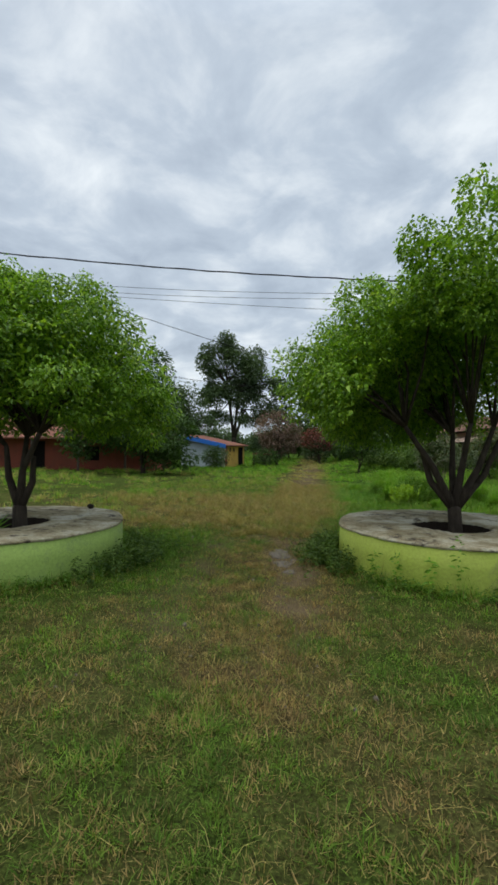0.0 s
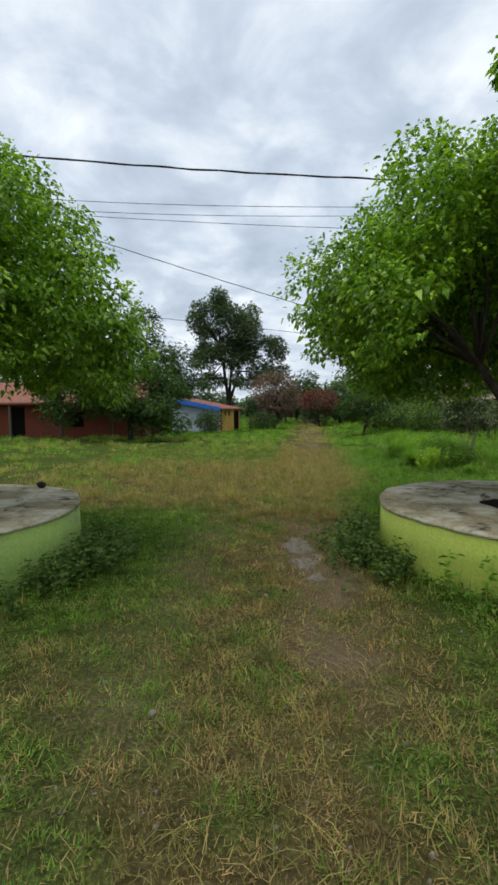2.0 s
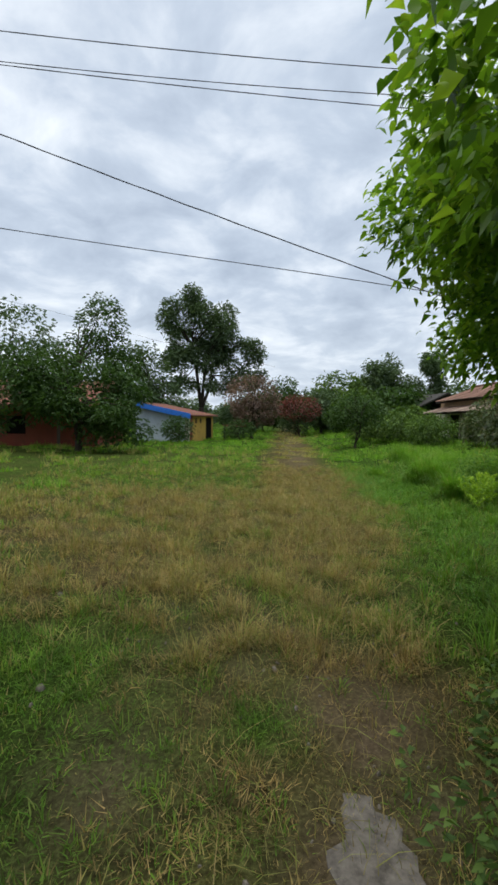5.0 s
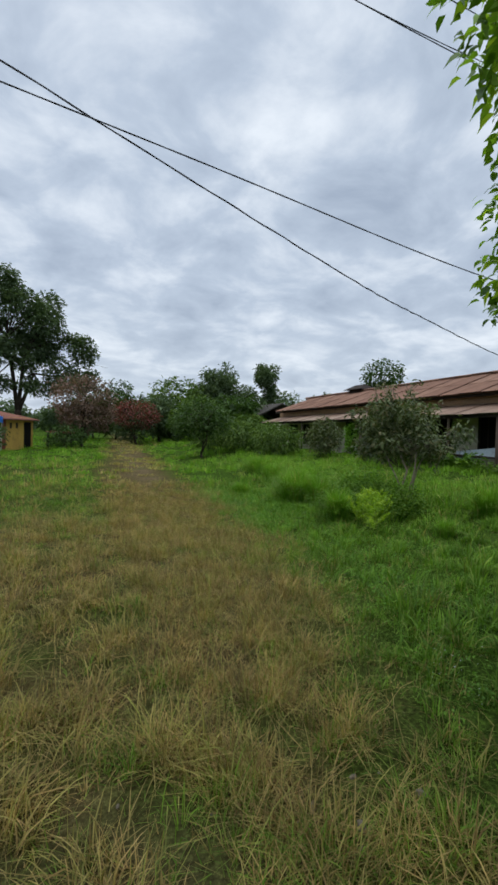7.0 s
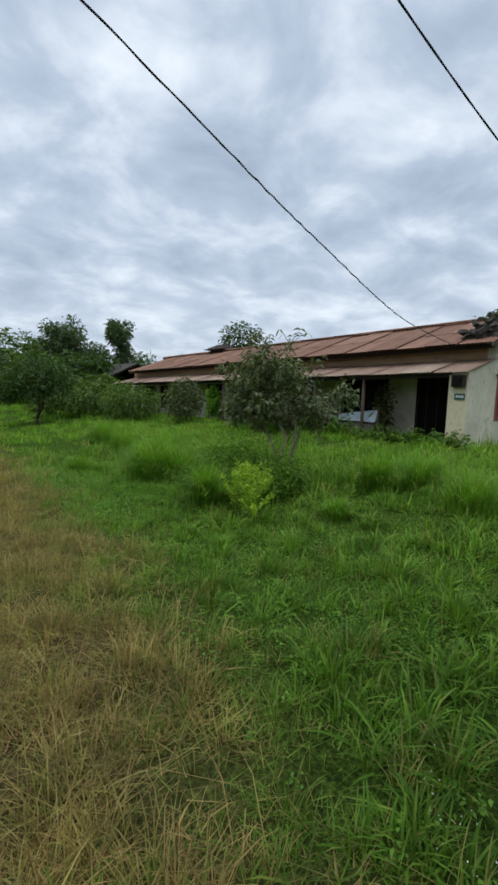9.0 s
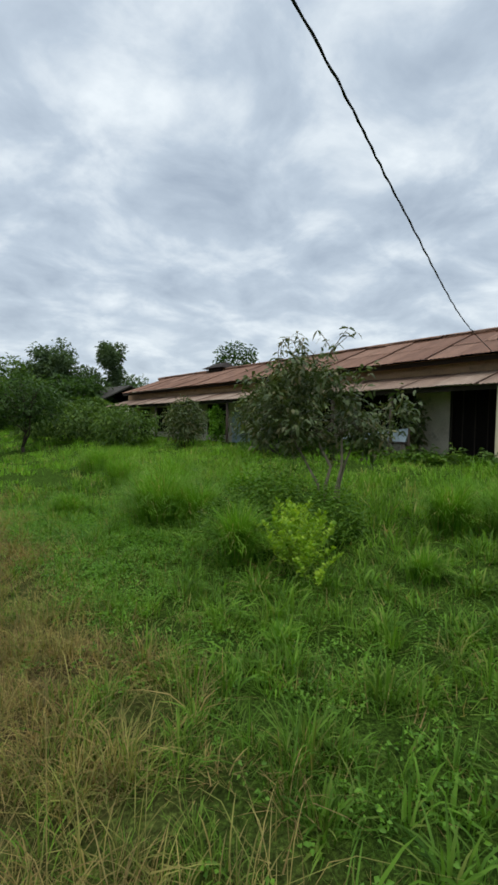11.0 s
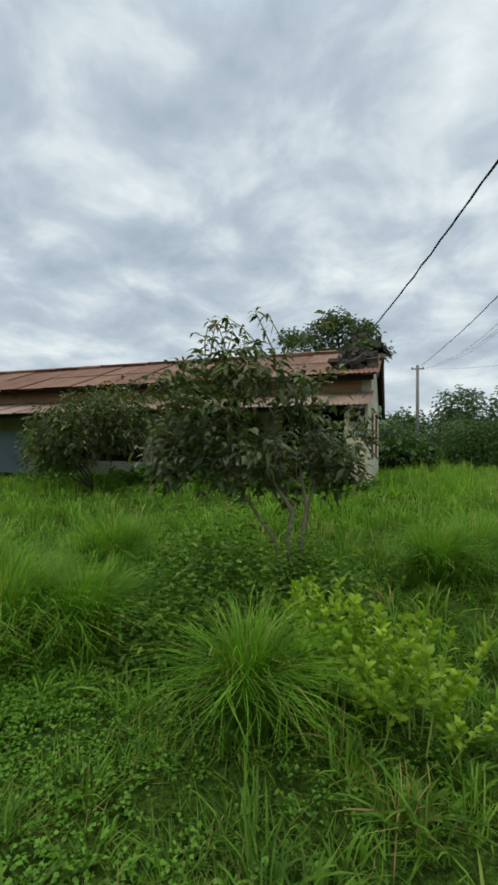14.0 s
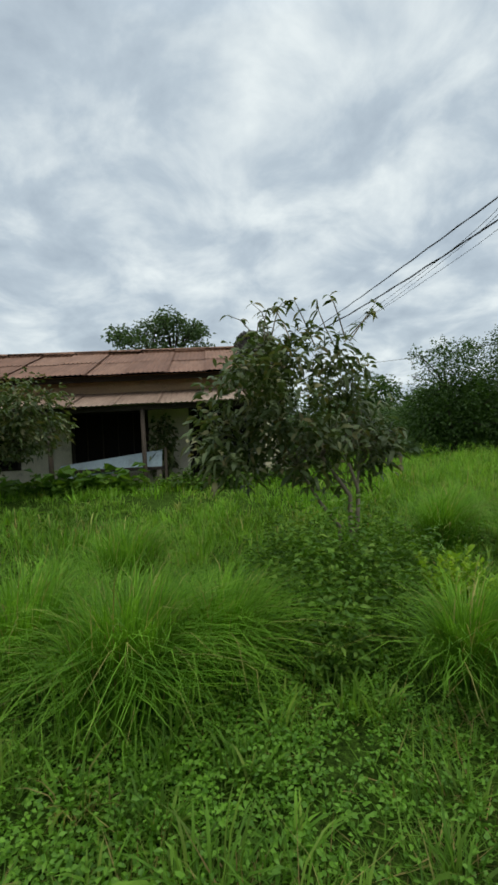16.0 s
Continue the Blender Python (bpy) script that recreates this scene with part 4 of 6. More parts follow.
for a, b, z0, z1 in HOLES:
    f = fall((a + b) / 2)
    # closed leaves well inside the openings, painted near-black for the unlit rooms
    win = part("window" if z0 > 0.6 else "door", box((XB + 0.06, a + 0.05, z0 + 0.04 + f), (XB + 0.10, b - 0.05, z1 - 0.05 + f)), MAT["black_void"], house, "closed leaves coloured near-black for the unlit room")
    fr = bmesh.new()
    for lo, hi in (((XB - 0.02, a, z0 + f), (XB + 0.12, a + 0.06, z1 + f)), ((XB - 0.02, b - 0.06, z0 + f), (XB + 0.12, b, z1 + f)), ((XB - 0.02, a + 0.06, z1 - 0.06 + f), (XB + 0.12, b - 0.06, z1 + f)), ((XB - 0.02, a + 0.06, z0 + f), (XB + 0.12, b - 0.06, z0 + 0.05 + f))):
        add_box(fr, lo, hi)
    part("frame", fr, MAT["dark"], win)
    for q in range(1, 5):
        u = a + (b - a) * q / 5
        part("batten", box((XB + 0.03, u - 0.012, z0 + 0.06 + f), (XB + 0.06, u + 0.012, z1 - 0.07 + f)), MAT["dark"], win)
for a, b, z0, z1 in SHUT:
    sh = part("shutter_window", box((a + 0.05, Y0 + 0.075, z0 + 0.04), (b - 0.05, Y0 + 0.10, z1 - 0.05)), MAT["shutter"], house, "closed faded red wooden shutters")
    fr = bmesh.new()
    for lo, hi in (((a, Y0 - 0.012, z0), (a + 0.055, Y0 + 0.12, z1)), ((b - 0.055, Y0 - 0.012, z0), (b, Y0 + 0.12, z1)), ((a + 0.055, Y0 - 0.012, z1 - 0.055), (b - 0.055, Y0 + 0.12, z1)), ((a + 0.055, Y0 - 0.012, z0), (b - 0.055, Y0 + 0.12, z0 + 0.05))):
        add_box(fr, lo, hi)
    part("frame", fr, MAT["shutter"], sh)
    m = (a + b) / 2
    for lo, hi in (((a + 0.06, z0 + 0.06), (m - 0.008, z1 - 0.06)), ((m + 0.008, z0 + 0.06), (b - 0.06, z1 - 0.06))):
        lf = bmesh.new()
        add_box(lf, (lo[0], Y0 + 0.045, lo[1]), (lo[0] + 0.07, Y0 + 0.075, hi[1]), 0.005)
        add_box(lf, (hi[0] - 0.07, Y0 + 0.045, lo[1]), (hi[0], Y0 + 0.075, hi[1]), 0.005)
        for z in (lo[1], (lo[1] + hi[1]) / 2 - 0.035, hi[1] - 0.07):
            add_box(lf, (lo[0] + 0.07, Y0 + 0.048, z), (hi[0] - 0.07, Y0 + 0.075, z + 0.07), 0.005)
        part("shutter_leaf", lf, MAT["shutter"], sh)
    part("lintel", box((a - 0.08, Y0 - 0.05, z1 + 0.004), (b + 0.08, Y0 + 0.004, z1 + 0.05), 0.008), MAT["post"], sh)
# boards between the two roofs, and the fascia
part("fascia", sheared(box((XB - 0.035, Y0 + 0.2, 2.46), (XB - 0.004, Y1, 2.86))), MAT["board"], house, "ochre weathered boards under the eaves")
part("eaves_beam", sheared(box((XB - 0.30, Y0 - 0.05, 2.70), (XB - 0.24, Y1 + 0.1, 2.80))), MAT["dark"], house)
part("veranda_beam", sheared(box((XF + 0.02, Y0 + 0.42, 2.0), (XF + 0.10, Y1, 2.10))), MAT["dark"], house)
for y in (16.14, 17.86, 20.5, 22.4, 24.9, 27.4, 29.8, 32.3):
    bm = add_tube(bmesh.new(), [(XF + 0.06, y, 0.15), (XF + 0.05, y + 0.01, 1.1), (XF + 0.06, y + 0.02, 2.04)], [0.05, 0.045, 0.042], 10)
    part("veranda_post", sheared(bm), MAT["post"], house, "thin weathered wooden post", True)
for k in range(12):
    y = Y0 + 0.4 + k * 1.72
    bm = bmesh.new()
    add_tube(bm, [(XF - 0.1, y, 2.075), (XB - 0.01, y, 2.44)], [0.035, 0.035], 6)
    part("rafter", sheared(bm), MAT["dark"], house)


def sheet(length, width, waves, thick, rng=None):
    """One corrugated sheet: it runs along x, its waves along y."""
    k = waves * 3
    v, f = [], []
    for j in range(k + 1):
        y = width * j / k
        z = thick * math.cos(2 * math.pi * j / 3)
        v += [(0, y, z), (length, y, z)]
    for j in range(k):
        f.append((2 * j, 2 * j + 1, 2 * j + 3, 2 * j + 2))
    return raw_mesh("roof_sheet", np.array(v, float), np.array(f))


def roof_slope(name, x0, z0, x1, z1, rows, mat, width=0.82, y0=Y0 - 0.18, y1=Y1 + 0.25, seed=1, waves=9):
    rng = random.Random(seed)
    full = math.hypot(x1 - x0, z1 - z0)
    tilt = math.degrees(math.atan2(z1 - z0, x1 - x0))
    me = sheet(full / rows + 0.12, width + 0.06, waves, 0.012)
    me.materials.append(mat)
    n = int((y1 - y0) / width)
    for r in range(rows):
        for k in range(n):
            y = y0 + k * width
            s = r * full / rows
            c = (x1 - x0) / full
            ob = new(name, me)
            ob.parent = house
            ob.matrix_local = pose(x0 + s * c + rng.uniform(-0.02, 0.02), y, z0 + s * (z1 - z0) / full + fall(y) + 0.012 * (k % 2) + 0.012 * r + rng.uniform(0, 0.006), 0, -tilt + rng.uniform(-0.2, 0.2), rng.uniform(-0.2, 0.2)) @ pose(0, 0, 0, -math.degrees(math.atan(SINK)))


roof_slope("roof_sheet", 10.62, 2.80, XR, 3.70, 2, MAT["roof"], seed=4)
roof_slope("lean_to_sheet", XF - 0.14, 2.10, XB + 0.0, 2.49, 1, MAT["roof_low"], y0=Y0 - 0.06, y1=Y1 + 0.1, seed=9)
roof_slope("rear_roof_sheet", 16.35, 2.16, XR, 3.69, 1, MAT["dark"], seed=5, waves=6)
bm = bmesh.new()
add_tube(bm, [(XR, Y0 - 0.2, 3.735), (XR, Y1 + 0.25, 3.735 + fall(Y1))], [0.08, 0.08], 8)
part("ridge_cap", bm, MAT["roof"], house)
for lo, hi in (((10.6, 2.70), (XR, 3.60)), ((XR, 3.60), (16.3, 2.10))):
    bm = bmesh.new()
    vs = [bm.verts.new((x, y, z + dz)) for y in (Y0 - 0.16, Y0 - 0.12) for x, z, dz in ((lo[0], lo[1], 0), (hi[0], hi[1], 0), (hi[0], hi[1], 0.09), (lo[0], lo[1], 0.09))]
    for q in ((0, 1, 2, 3), (7, 6, 5, 4), (0, 4, 5, 1), (1, 5, 6, 2), (2, 6, 7, 3), (3, 7, 4, 0)):
        bm.faces.new([vs[i] for i in q])
    part("bargeboard", bm, MAT["post"], house)
tagged(part("number_plate", box((XF - 0.022, 13.475, 1.515), (XF - 0.006, 13.70, 1.645), 0.004), MAT["sign"]), "dark green enamel number plate on the pier", "sign")
plate = bpy.data.objects["number_plate"]
for k in range(4):
    part("mark", box((XF - 0.025, 13.50 + k * 0.045, 1.555 + 0.006 * (k % 2)), (XF - 0.0215, 13.53 + k * 0.045, 1.605)), MAT["sign_ink"], plate)
meter = thing("meter_box", (XF - 0.0, 13.62, 1.78), "dark wooden meter box on the cream pier", "box")
part("case", box((-0.12, -0.15, 0), (-0.004, 0.13, 0.26), 0.008), MAT["dark"], meter)
part("cover", box((-0.135, -0.12, 0.03), (-0.121, 0.10, 0.23), 0.005), MAT["black_void"], meter)


def roof_rubble():
    rng = np.random.default_rng(31)
    e = thing("roof_rubble", (11.9, 13.75, 3.2), "heap of dark mossy broken tiles on the roof end", "rubble")
    bm = bmesh.new()
    for k in range(170):
        t = rng.random()
        x = -0.85 + 2.3 * t
        z = 0.36 * (x + 0.0) + 0.03 + abs(rng.normal()) * 0.2 * (0.5 + t)
        y = rng.normal() * 0.2
        s = rng.uniform(0.08, 0.26)
        m = Matrix.LocRotScale((x, y, min(z, 0.36 * x + 0.42)), Euler(rng.uniform(-0.6, 0.6, 3)), (s * rng.uniform(0.8, 1.6), s * rng.uniform(0.7, 1.2), s * rng.uniform(0.35, 0.7)))
        r = bmesh.ops.create_cube(bm, size=1.0, matrix=m)
        for v in r["verts"]:
            v.co += Vector(rng.normal(size=3) * 0.015)
    part("broken_tiles", bm, MAT["rubble"], e)
    p = np.stack([rng.uniform(-0.3, 1.2, 260), rng.normal(0, 0.2, 260), np.zeros(260)], 1)
    p[:, 2] = 0.36 * p[:, 0] + 0.22 + rng.random(260) * 0.25
    link_mesh("weeds", leaves("weeds", p, rng.normal(size=(260, 3)) + np.array([0, 0, 0.6]), 0.12, 0.05, rng), MAT["leaf_fresh"], e)


roof_rubble()


def roof_vent(place, s, label):
    e = thing("roof_vent", place, label, "roof vent")
    bm = bmesh.new()
    add_box(bm, (-0.35 * s, -0.5 * s, -0.25), (0.35 * s, 0.5 * s, 0.12 * s))
    part("curb", bm, MAT["dark"], e)
    bm = bmesh.new()
    v = [bm.verts.new(p) for p in ((-0.6 * s, -0.8 * s, 0.12 * s), (0.6 * s, -0.8 * s, 0.12 * s), (0.6 * s, 0.8 * s, 0.12 * s), (-0.6 * s, 0.8 * s, 0.12 * s), (0, -0.4 * s, 0.42 * s), (0, 0.4 * s, 0.42 * s))]
    for q in ((0, 1, 4), (1, 2, 5, 4), (2, 3, 5), (3, 0, 4, 5), (3, 2, 1, 0)):
        bm.faces.new([v[i] for i in q])
    part("hood", bm, MAT["dark"], e)


roof_vent((13.3, 27.3, 3.55), 0.95, "dark hooded vent on the rusty roof ridge")


def bench():
    e = thing("bench", (10.25, 16.8, 0.46), "grey-blue sheet-topped bench leaning on the veranda", "bench")
    bm = bmesh.new()
    v = [bm.verts.new(p) for p in ((-0.12, -0.95, 0.42), (-0.12, 1.0, 0.24), (0.05, 1.0, 0.50), (0.05, -0.95, 0.74), (-0.09, -0.95, 0.41), (-0.09, 1.0, 0.23), (0.08, 1.0, 0.49), (0.08, -0.95, 0.73))]
    for q in ((0, 1, 2, 3), (7, 6, 5, 4), (0, 4, 5, 1), (1, 5, 6, 2), (2, 6, 7, 3), (3, 7, 4, 0)):
        bm.faces.new([v[i] for i in q])
    part("sheet_top", bm, MAT["sheet_blue"], e, "grey-blue slanting sheet")
    part("rail", box((-0.14, -1.0, 0.36), (-0.06, 1.0, 0.42), 0.01), MAT["dark"], e)
    for y in (-0.9, 0.9):
        part("leg", box((-0.13, y - 0.05, -0.05), (-0.04, y + 0.05, 0.37), 0.01), MAT["cement"], e)
    part("end_post", add_tube(bmesh.new(), [(-0.1, -1.03, -0.05), (-0.1, -1.03, 0.78)], [0.03, 0.028]), MAT["post"], e)


bench()


# ---- shrubs before the house ----
def shrub(place, lobes, clumps, per, spread, length, width, mat, seed, label, stems=5, bark="bark_pale", shell=0.55, r0=0.03, fork_z=0.5, tips_n=40, name="shrub", group="", droop=0.35):
    rng = np.random.default_rng(seed)
    e = thing(name, place, label, "shrub" if name == "shrub" else "tree", group)
    tips = crown(e, MAT[mat], lobes, clumps, per, spread, length, width, rng, shell, droop, "foliage" if name == "shrub" else "crown", fill=2)
    c = np.mean([l[0] for l in lobes], 0)
    sx = max(l[1][0] for l in lobes)
    forks = [(c[0] * 0.5 + rng.normal() * sx * 0.4, c[1] * 0.5 + rng.normal() * sx * 0.4, fork_z * rng.uniform(0.8, 1.3)) for _ in range(stems)]
    limbs(e, MAT[bark], (0, 0, -0.1), forks, [tips[i] for i in rng.choice(len(tips), min(tips_n, len(tips)), replace=False)], r0, rng, "stem" if name == "shrub" else "trunk", 7, 0.005)
    return e


def crooked_shrub():
    """The shrub beside the track: several crooked pale stems and long hanging leaves."""
    rng = np.random.default_rng(41)
    e = thing("shrub", (4.97, 13.72, 0.09), "dark long-leaved shrub with pale crooked stems", "shrub")
    lobes = [((-0.15, 0.85, 1.48), (0.52, 0.55, 0.48)), ((0.28, -0.02, 1.02), (0.38, 0.4, 0.34)), ((0.1, 0.4, 1.40), (0.65, 0.65, 0.6)), ((0.5, -0.25, 1.4), (0.5, 0.5, 0.5)), ((0.1, 0.4, 1.85), (0.5, 0.65, 0.28)), ((-0.05, 0.5, 1.15), (0.5, 0.55, 0.32)), ((0.0, 0.9, 1.12), (0.36, 0.38, 0.36))]
    tips = crown(e, MAT["leaf_bush"], sublobes(lobes, 7, rng, 0.72, 0.38), 540, 9, 0.075, 0.10, 0.040, rng, 0.4, 0.3, "foliage", round_leaf=True, edge=1.25)
    for k, (bx, by, mx, my, tx, ty, tz) in enumerate(((0.0, 0.0, -0.03, 0.04, 0.0, 0.25, 1.05), (0.05, -0.06, 0.07, -0.05, 0.2, 0.0, 1.1), (-0.04, 0.05, -0.05, 0.14, -0.12, 0.48, 1.0), (0.08, -0.02, 0.10, -0.06, 0.3, -0.18, 1.15))):
        bm = bmesh.new()
        b, m, t = Vector((bx, by, -0.08)), Vector((mx, my, 0.48)), Vector((tx, ty, tz))
        pts = [b, b.lerp(m, 0.5) + Vector((rng.normal() * 0.03, rng.normal() * 0.03, 0)), m, m.lerp(t, 0.4) + Vector((rng.normal() * 0.04, rng.normal() * 0.04, 0)), t]
        r = 0.026 - 0.003 * k
        add_tube(bm, pts, [r * 1.15, r, r * 0.85, r * 0.7, r * 0.5], 8)
        near = sorted(tips, key=lambda q: (Vector(q) - t).length)[:60]
        for j in rng.choice(60, 11, replace=False):
            q = Vector(near[j])
            h = t.lerp(q, 0.5) + Vector((rng.normal() * 0.06, rng.normal() * 0.06, 0.05 + rng.normal() * 0.04))
            add_tube(bm, [t - Vector((0, 0, 0.01)), t.lerp(h, 0.55) + Vector((rng.normal() * 0.02, rng.normal() * 0.02, 0)), h, q], [r * 0.42, r * 0.32, r * 0.22, 0.003], 5)
        part("stem", bm, MAT["bark_pale"], e, "pale crooked stem", True)
    # thin leafy sprigs that stand above
    for k in range(12):
        a = np.array([rng.uniform(-0.3, 0.35), rng.uniform(0.0, 0.8), 1.96])
        way = np.array([rng.normal() * 0.14, rng.normal() * 0.16, rng.uniform(0.34, 0.5)])
        pts = [a + way * u + np.array([0.1 * math.sin(k), 0.1 * math.cos(k), -0.12]) * u ** 3 for u in (0, 0.35, 0.7, 1.0)]
        twig = part("sprig", add_tube(bmesh.new(), pts, [0.006, 0.005, 0.004, 0.002], 5), MAT["bark_pale"], e)
        at = np.array([pts[1 + j % 3] for j in range(9)])
        q = rng.uniform(0, 6.28, 9)
        link_mesh("sprig_leaves", leaves("sprig_leaves", at, np.stack([np.cos(q), np.sin(q), 0.1 + 0.3 * rng.normal(size=9)], 1), 0.10, 0.032, rng, 0.2, 0.5, True), MAT["leaf_bush"], twig)


crooked_shrub()
shrub((8.55, 18.35, 0.35), [((0, 0.2, 1.25), (0.8, 1.0, 0.75)), ((0.1, -0.5, 1.5), (0.7, 0.8, 0.65)), ((0, 0.9, 0.95), (0.6, 0.6, 0.6))], 330, 12, 0.12, 0.11, 0.045, "leaf_bush", 42, "dark green shrub beside the veranda", 5, "bark", 0.4, 0.03, 0.6, 40)
shrub((8.5, 22.7, 0.33), [((0, 0, 0.95), (0.6, 0.8, 0.75))], 130, 12, 0.13, 0.12, 0.05, "leaf_bush", 43, "small grey-green shrub in tall grass", 4, "bark", 0.4, 0.025, 0.5, 20)
shrub((7.7, 25.2, 0.22), [((0, 0, 0.8), (1.1, 1.3, 0.7)), ((0.3, 1.4, 0.9), (0.9, 1.0, 0.7))], 240, 12, 0.16, 0.13, 0.06, "leaf_fresh", 44, "low leafy shrub in tall grass", 4, "bark", 0.4, 0.025, 0.5, 20)
shrub((7.6, 29.5, 0.22), [((0, 0, 0.9), (1.4, 1.6, 0.8)), ((-1.2, 1.4, 0.9), (1.2, 1.2, 0.8))], 260, 12, 0.2, 0.16, 0.08, "leaf_fresh", 45, "dense green shrub near the house end", 4, "bark", 0.4, 0.03, 0.5, 20)
shrub((10.0, 20.6, 0.4), [((0, 0, 0.7), (0.35, 0.7, 0.6))], 70, 12, 0.1, 0.12, 0.055, "leaf_weed", 46, "bright green sapling against the wall", 3, "bark", 0.3, 0.018, 0.4, 12)
shrub((10.0, 23.0, 0.4), [((0, 0, 0.75), (0.3, 0.4, 0.75))], 60, 12, 0.09, 0.11, 0.05, "leaf_weed", 47, "bright green sapling against the wall", 3, "bark", 0.3, 0.018, 0.4, 12)
shrub((10.5, 15.85, 0.25), [((0, 0, 0.95), (0.2, 0.26, 0.7))], 45, 12, 0.09, 0.12, 0.06, "leaf_bush", 48, "dark leafy climber by the veranda door", 3, "bark", 0.3, 0.015, 0.5, 14)


def bright_shrub():
    """The low lime-green shrub: upright shoots with pairs of leaves up their length."""
    rng = np.random.default_rng(51)
    e = thing("bright_shrub", (3.84, 13.12, 0.0), "low bright yellow-green shrub with upright leafy shoots", "shrub")
    bm = bmesh.new()
    at, way = [], []
    for k in range(84):
        t = 0.1 + 0.9 * rng.random()
        b = np.array([-0.42 + 0.77 * t + rng.normal() * 0.07, -0.45 + 0.88 * t + rng.normal() * 0.07, 0.02])
        lean = np.array([np.clip(rng.normal(), -1.5, 1.5) * 0.15 - 0.06, np.clip(rng.normal(), -1.5, 1.5) * 0.15 - 0.05, 0])
        h = rng.uniform(0.22, 0.54)
        top = b + lean + np.array([0, 0, h])
        add_tube(bm, [b, (b + top) / 2 - lean * 0.12, top], [0.004, 0.003, 0.0015], 5)
        for j in range(34):
            s = 0.25 + 0.75 * (j / 33) ** 0.8
            p = b + (top - b) * s
            a = 2.4 * j + rng.normal() * 0.3
            at.append(p)
            way.append([math.cos(a), math.sin(a), 0.35 + 0.9 * s * s + rng.normal() * 0.2])
    part("shoot", bm, MAT["twig_green"], e)
    link_mesh("foliage", leaves("foliage", np.array(at), np.array(way), 0.054, 0.030, rng, 0.15, 0.15, True), MAT["leaf_bright"], e)


bright_shrub()


def tussock(place, h, n, spread, seed, label="arching tussock of long fine green grass"):
    """A mop of fine blades: they rise from a wide foot, bend over and hang, most of them downwind."""
    rng = np.random.default_rng(seed)
    e = thing("grass_tussock", (place[0], place[1], float(land(np.array([place[0]]), np.array([place[1]]))[0]) - 0.01), label, "grass tussock", "tussocks")
    wind = rng.uniform(-2.6, -0.6)
    for nm, share, dryv in (("blade_tuft", 1.0, 0.0), ("dead_tuft", 0.07, 0.75)):
        m = int(n * share)
        foot = rng.normal(size=(m, 2)) * spread * 0.62
        az = np.arctan2(foot[:, 1], foot[:, 0]) + rng.normal(0, 0.6, m)
        d0 = np.stack([np.cos(az) + 0.55 * math.cos(wind), np.sin(az) + 0.55 * math.sin(wind)], 1)
        d0 = unit(d0) if m else d0
        curl = rng.normal(0, 0.35, m)
        k = np.minimum(rng.gamma(3.0, 0.19, m) + 0.08, 1.15)
        H = h * rng.uniform(0.55, 1.1, m) * np.exp(-0.5 * (np.hypot(foot[:, 0], foot[:, 1]) / (spread * 1.8)) ** 2)
        w = rng.uniform(0.0035, 0.0088, m)[:, None]
        p = np.stack([foot[:, 0], foot[:, 1], np.zeros(m)], 1)
        pts, sides = [], []
        last = 0.0
        for u in (0.0, 0.25, 0.5, 0.75, 1.0):
            up = H * (1.6 * u - (0.55 + 0.45 * np.minimum(k, 1.4)) * u * u)
            ang = curl * u * u
            dx = d0[:, 0] * np.cos(ang) - d0[:, 1] * np.sin(ang)
            dy = d0[:, 0] * np.sin(ang) + d0[:, 1] * np.cos(ang)
            out = H * k * (0.12 * u + 0.95 * u ** 1.9)
            pts.append(p + np.stack([dx * out, dy * out, np.maximum(up, 0.015 * u)], 1))
            sides.append(np.stack([-dy, dx, np.zeros(m)], 1))
        ws = (1, 0.95, 0.8, 0.55, 0.08)
        v = np.stack([q for pp, s, a in zip(pts, sides, ws) for q in (pp - s * w * a / 2, pp + s * w * a / 2)], 1).reshape(-1, 3)
        i = np.arange(m)[:, None] * 10
        f = np.concatenate([i + np.array([[2 * j, 2 * j + 1, 2 * j + 3, 2 * j + 2]]) for j in range(4)], 0)
        link_mesh(nm, raw_mesh(nm, v, f, {"dryness": np.full(m * 10, dryv)}), MAT["tall_grass"], e, "" if share == 1 else "dead straw-coloured blades")


for k, (x, y, h, n, s) in enumerate([(3.50, 13.62, 0.50, 900, 0.10), (3.62, 15.30, 0.56, 1500, 0.26), (3.85, 14.85, 0.52, 1100, 0.2), (4.0, 15.95, 0.55, 1200, 0.25), (4.1, 16.6, 0.5, 900, 0.25),
                                     (5.7, 12.6, 0.52, 900, 0.16), (6.2, 12.2, 0.5, 800, 0.2), (5.2, 15.6, 0.5, 800, 0.25), (5.0, 17.4, 0.5, 900, 0.3), (4.4, 12.2, 0.32, 400, 0.1),
                                     (4.6, 18.6, 0.5, 900, 0.3), (2.9, 16.6, 0.36, 600, 0.2), (5.6, 11.2, 0.45, 700, 0.25), (6.9, 10.6, 0.5, 800, 0.3), (2.75, 12.2, 0.15, 200, 0.1), (4.9, 20.5, 0.5, 900, 0.4), (3.4, 9.6, 0.28, 400, 0.15), (2.7, 8.7, 0.22, 300, 0.12)]):
    tussock((x, y), h * (1.36 if n > 600 else 1.0), int(n * 1.3), s * 0.8, 60 + k)


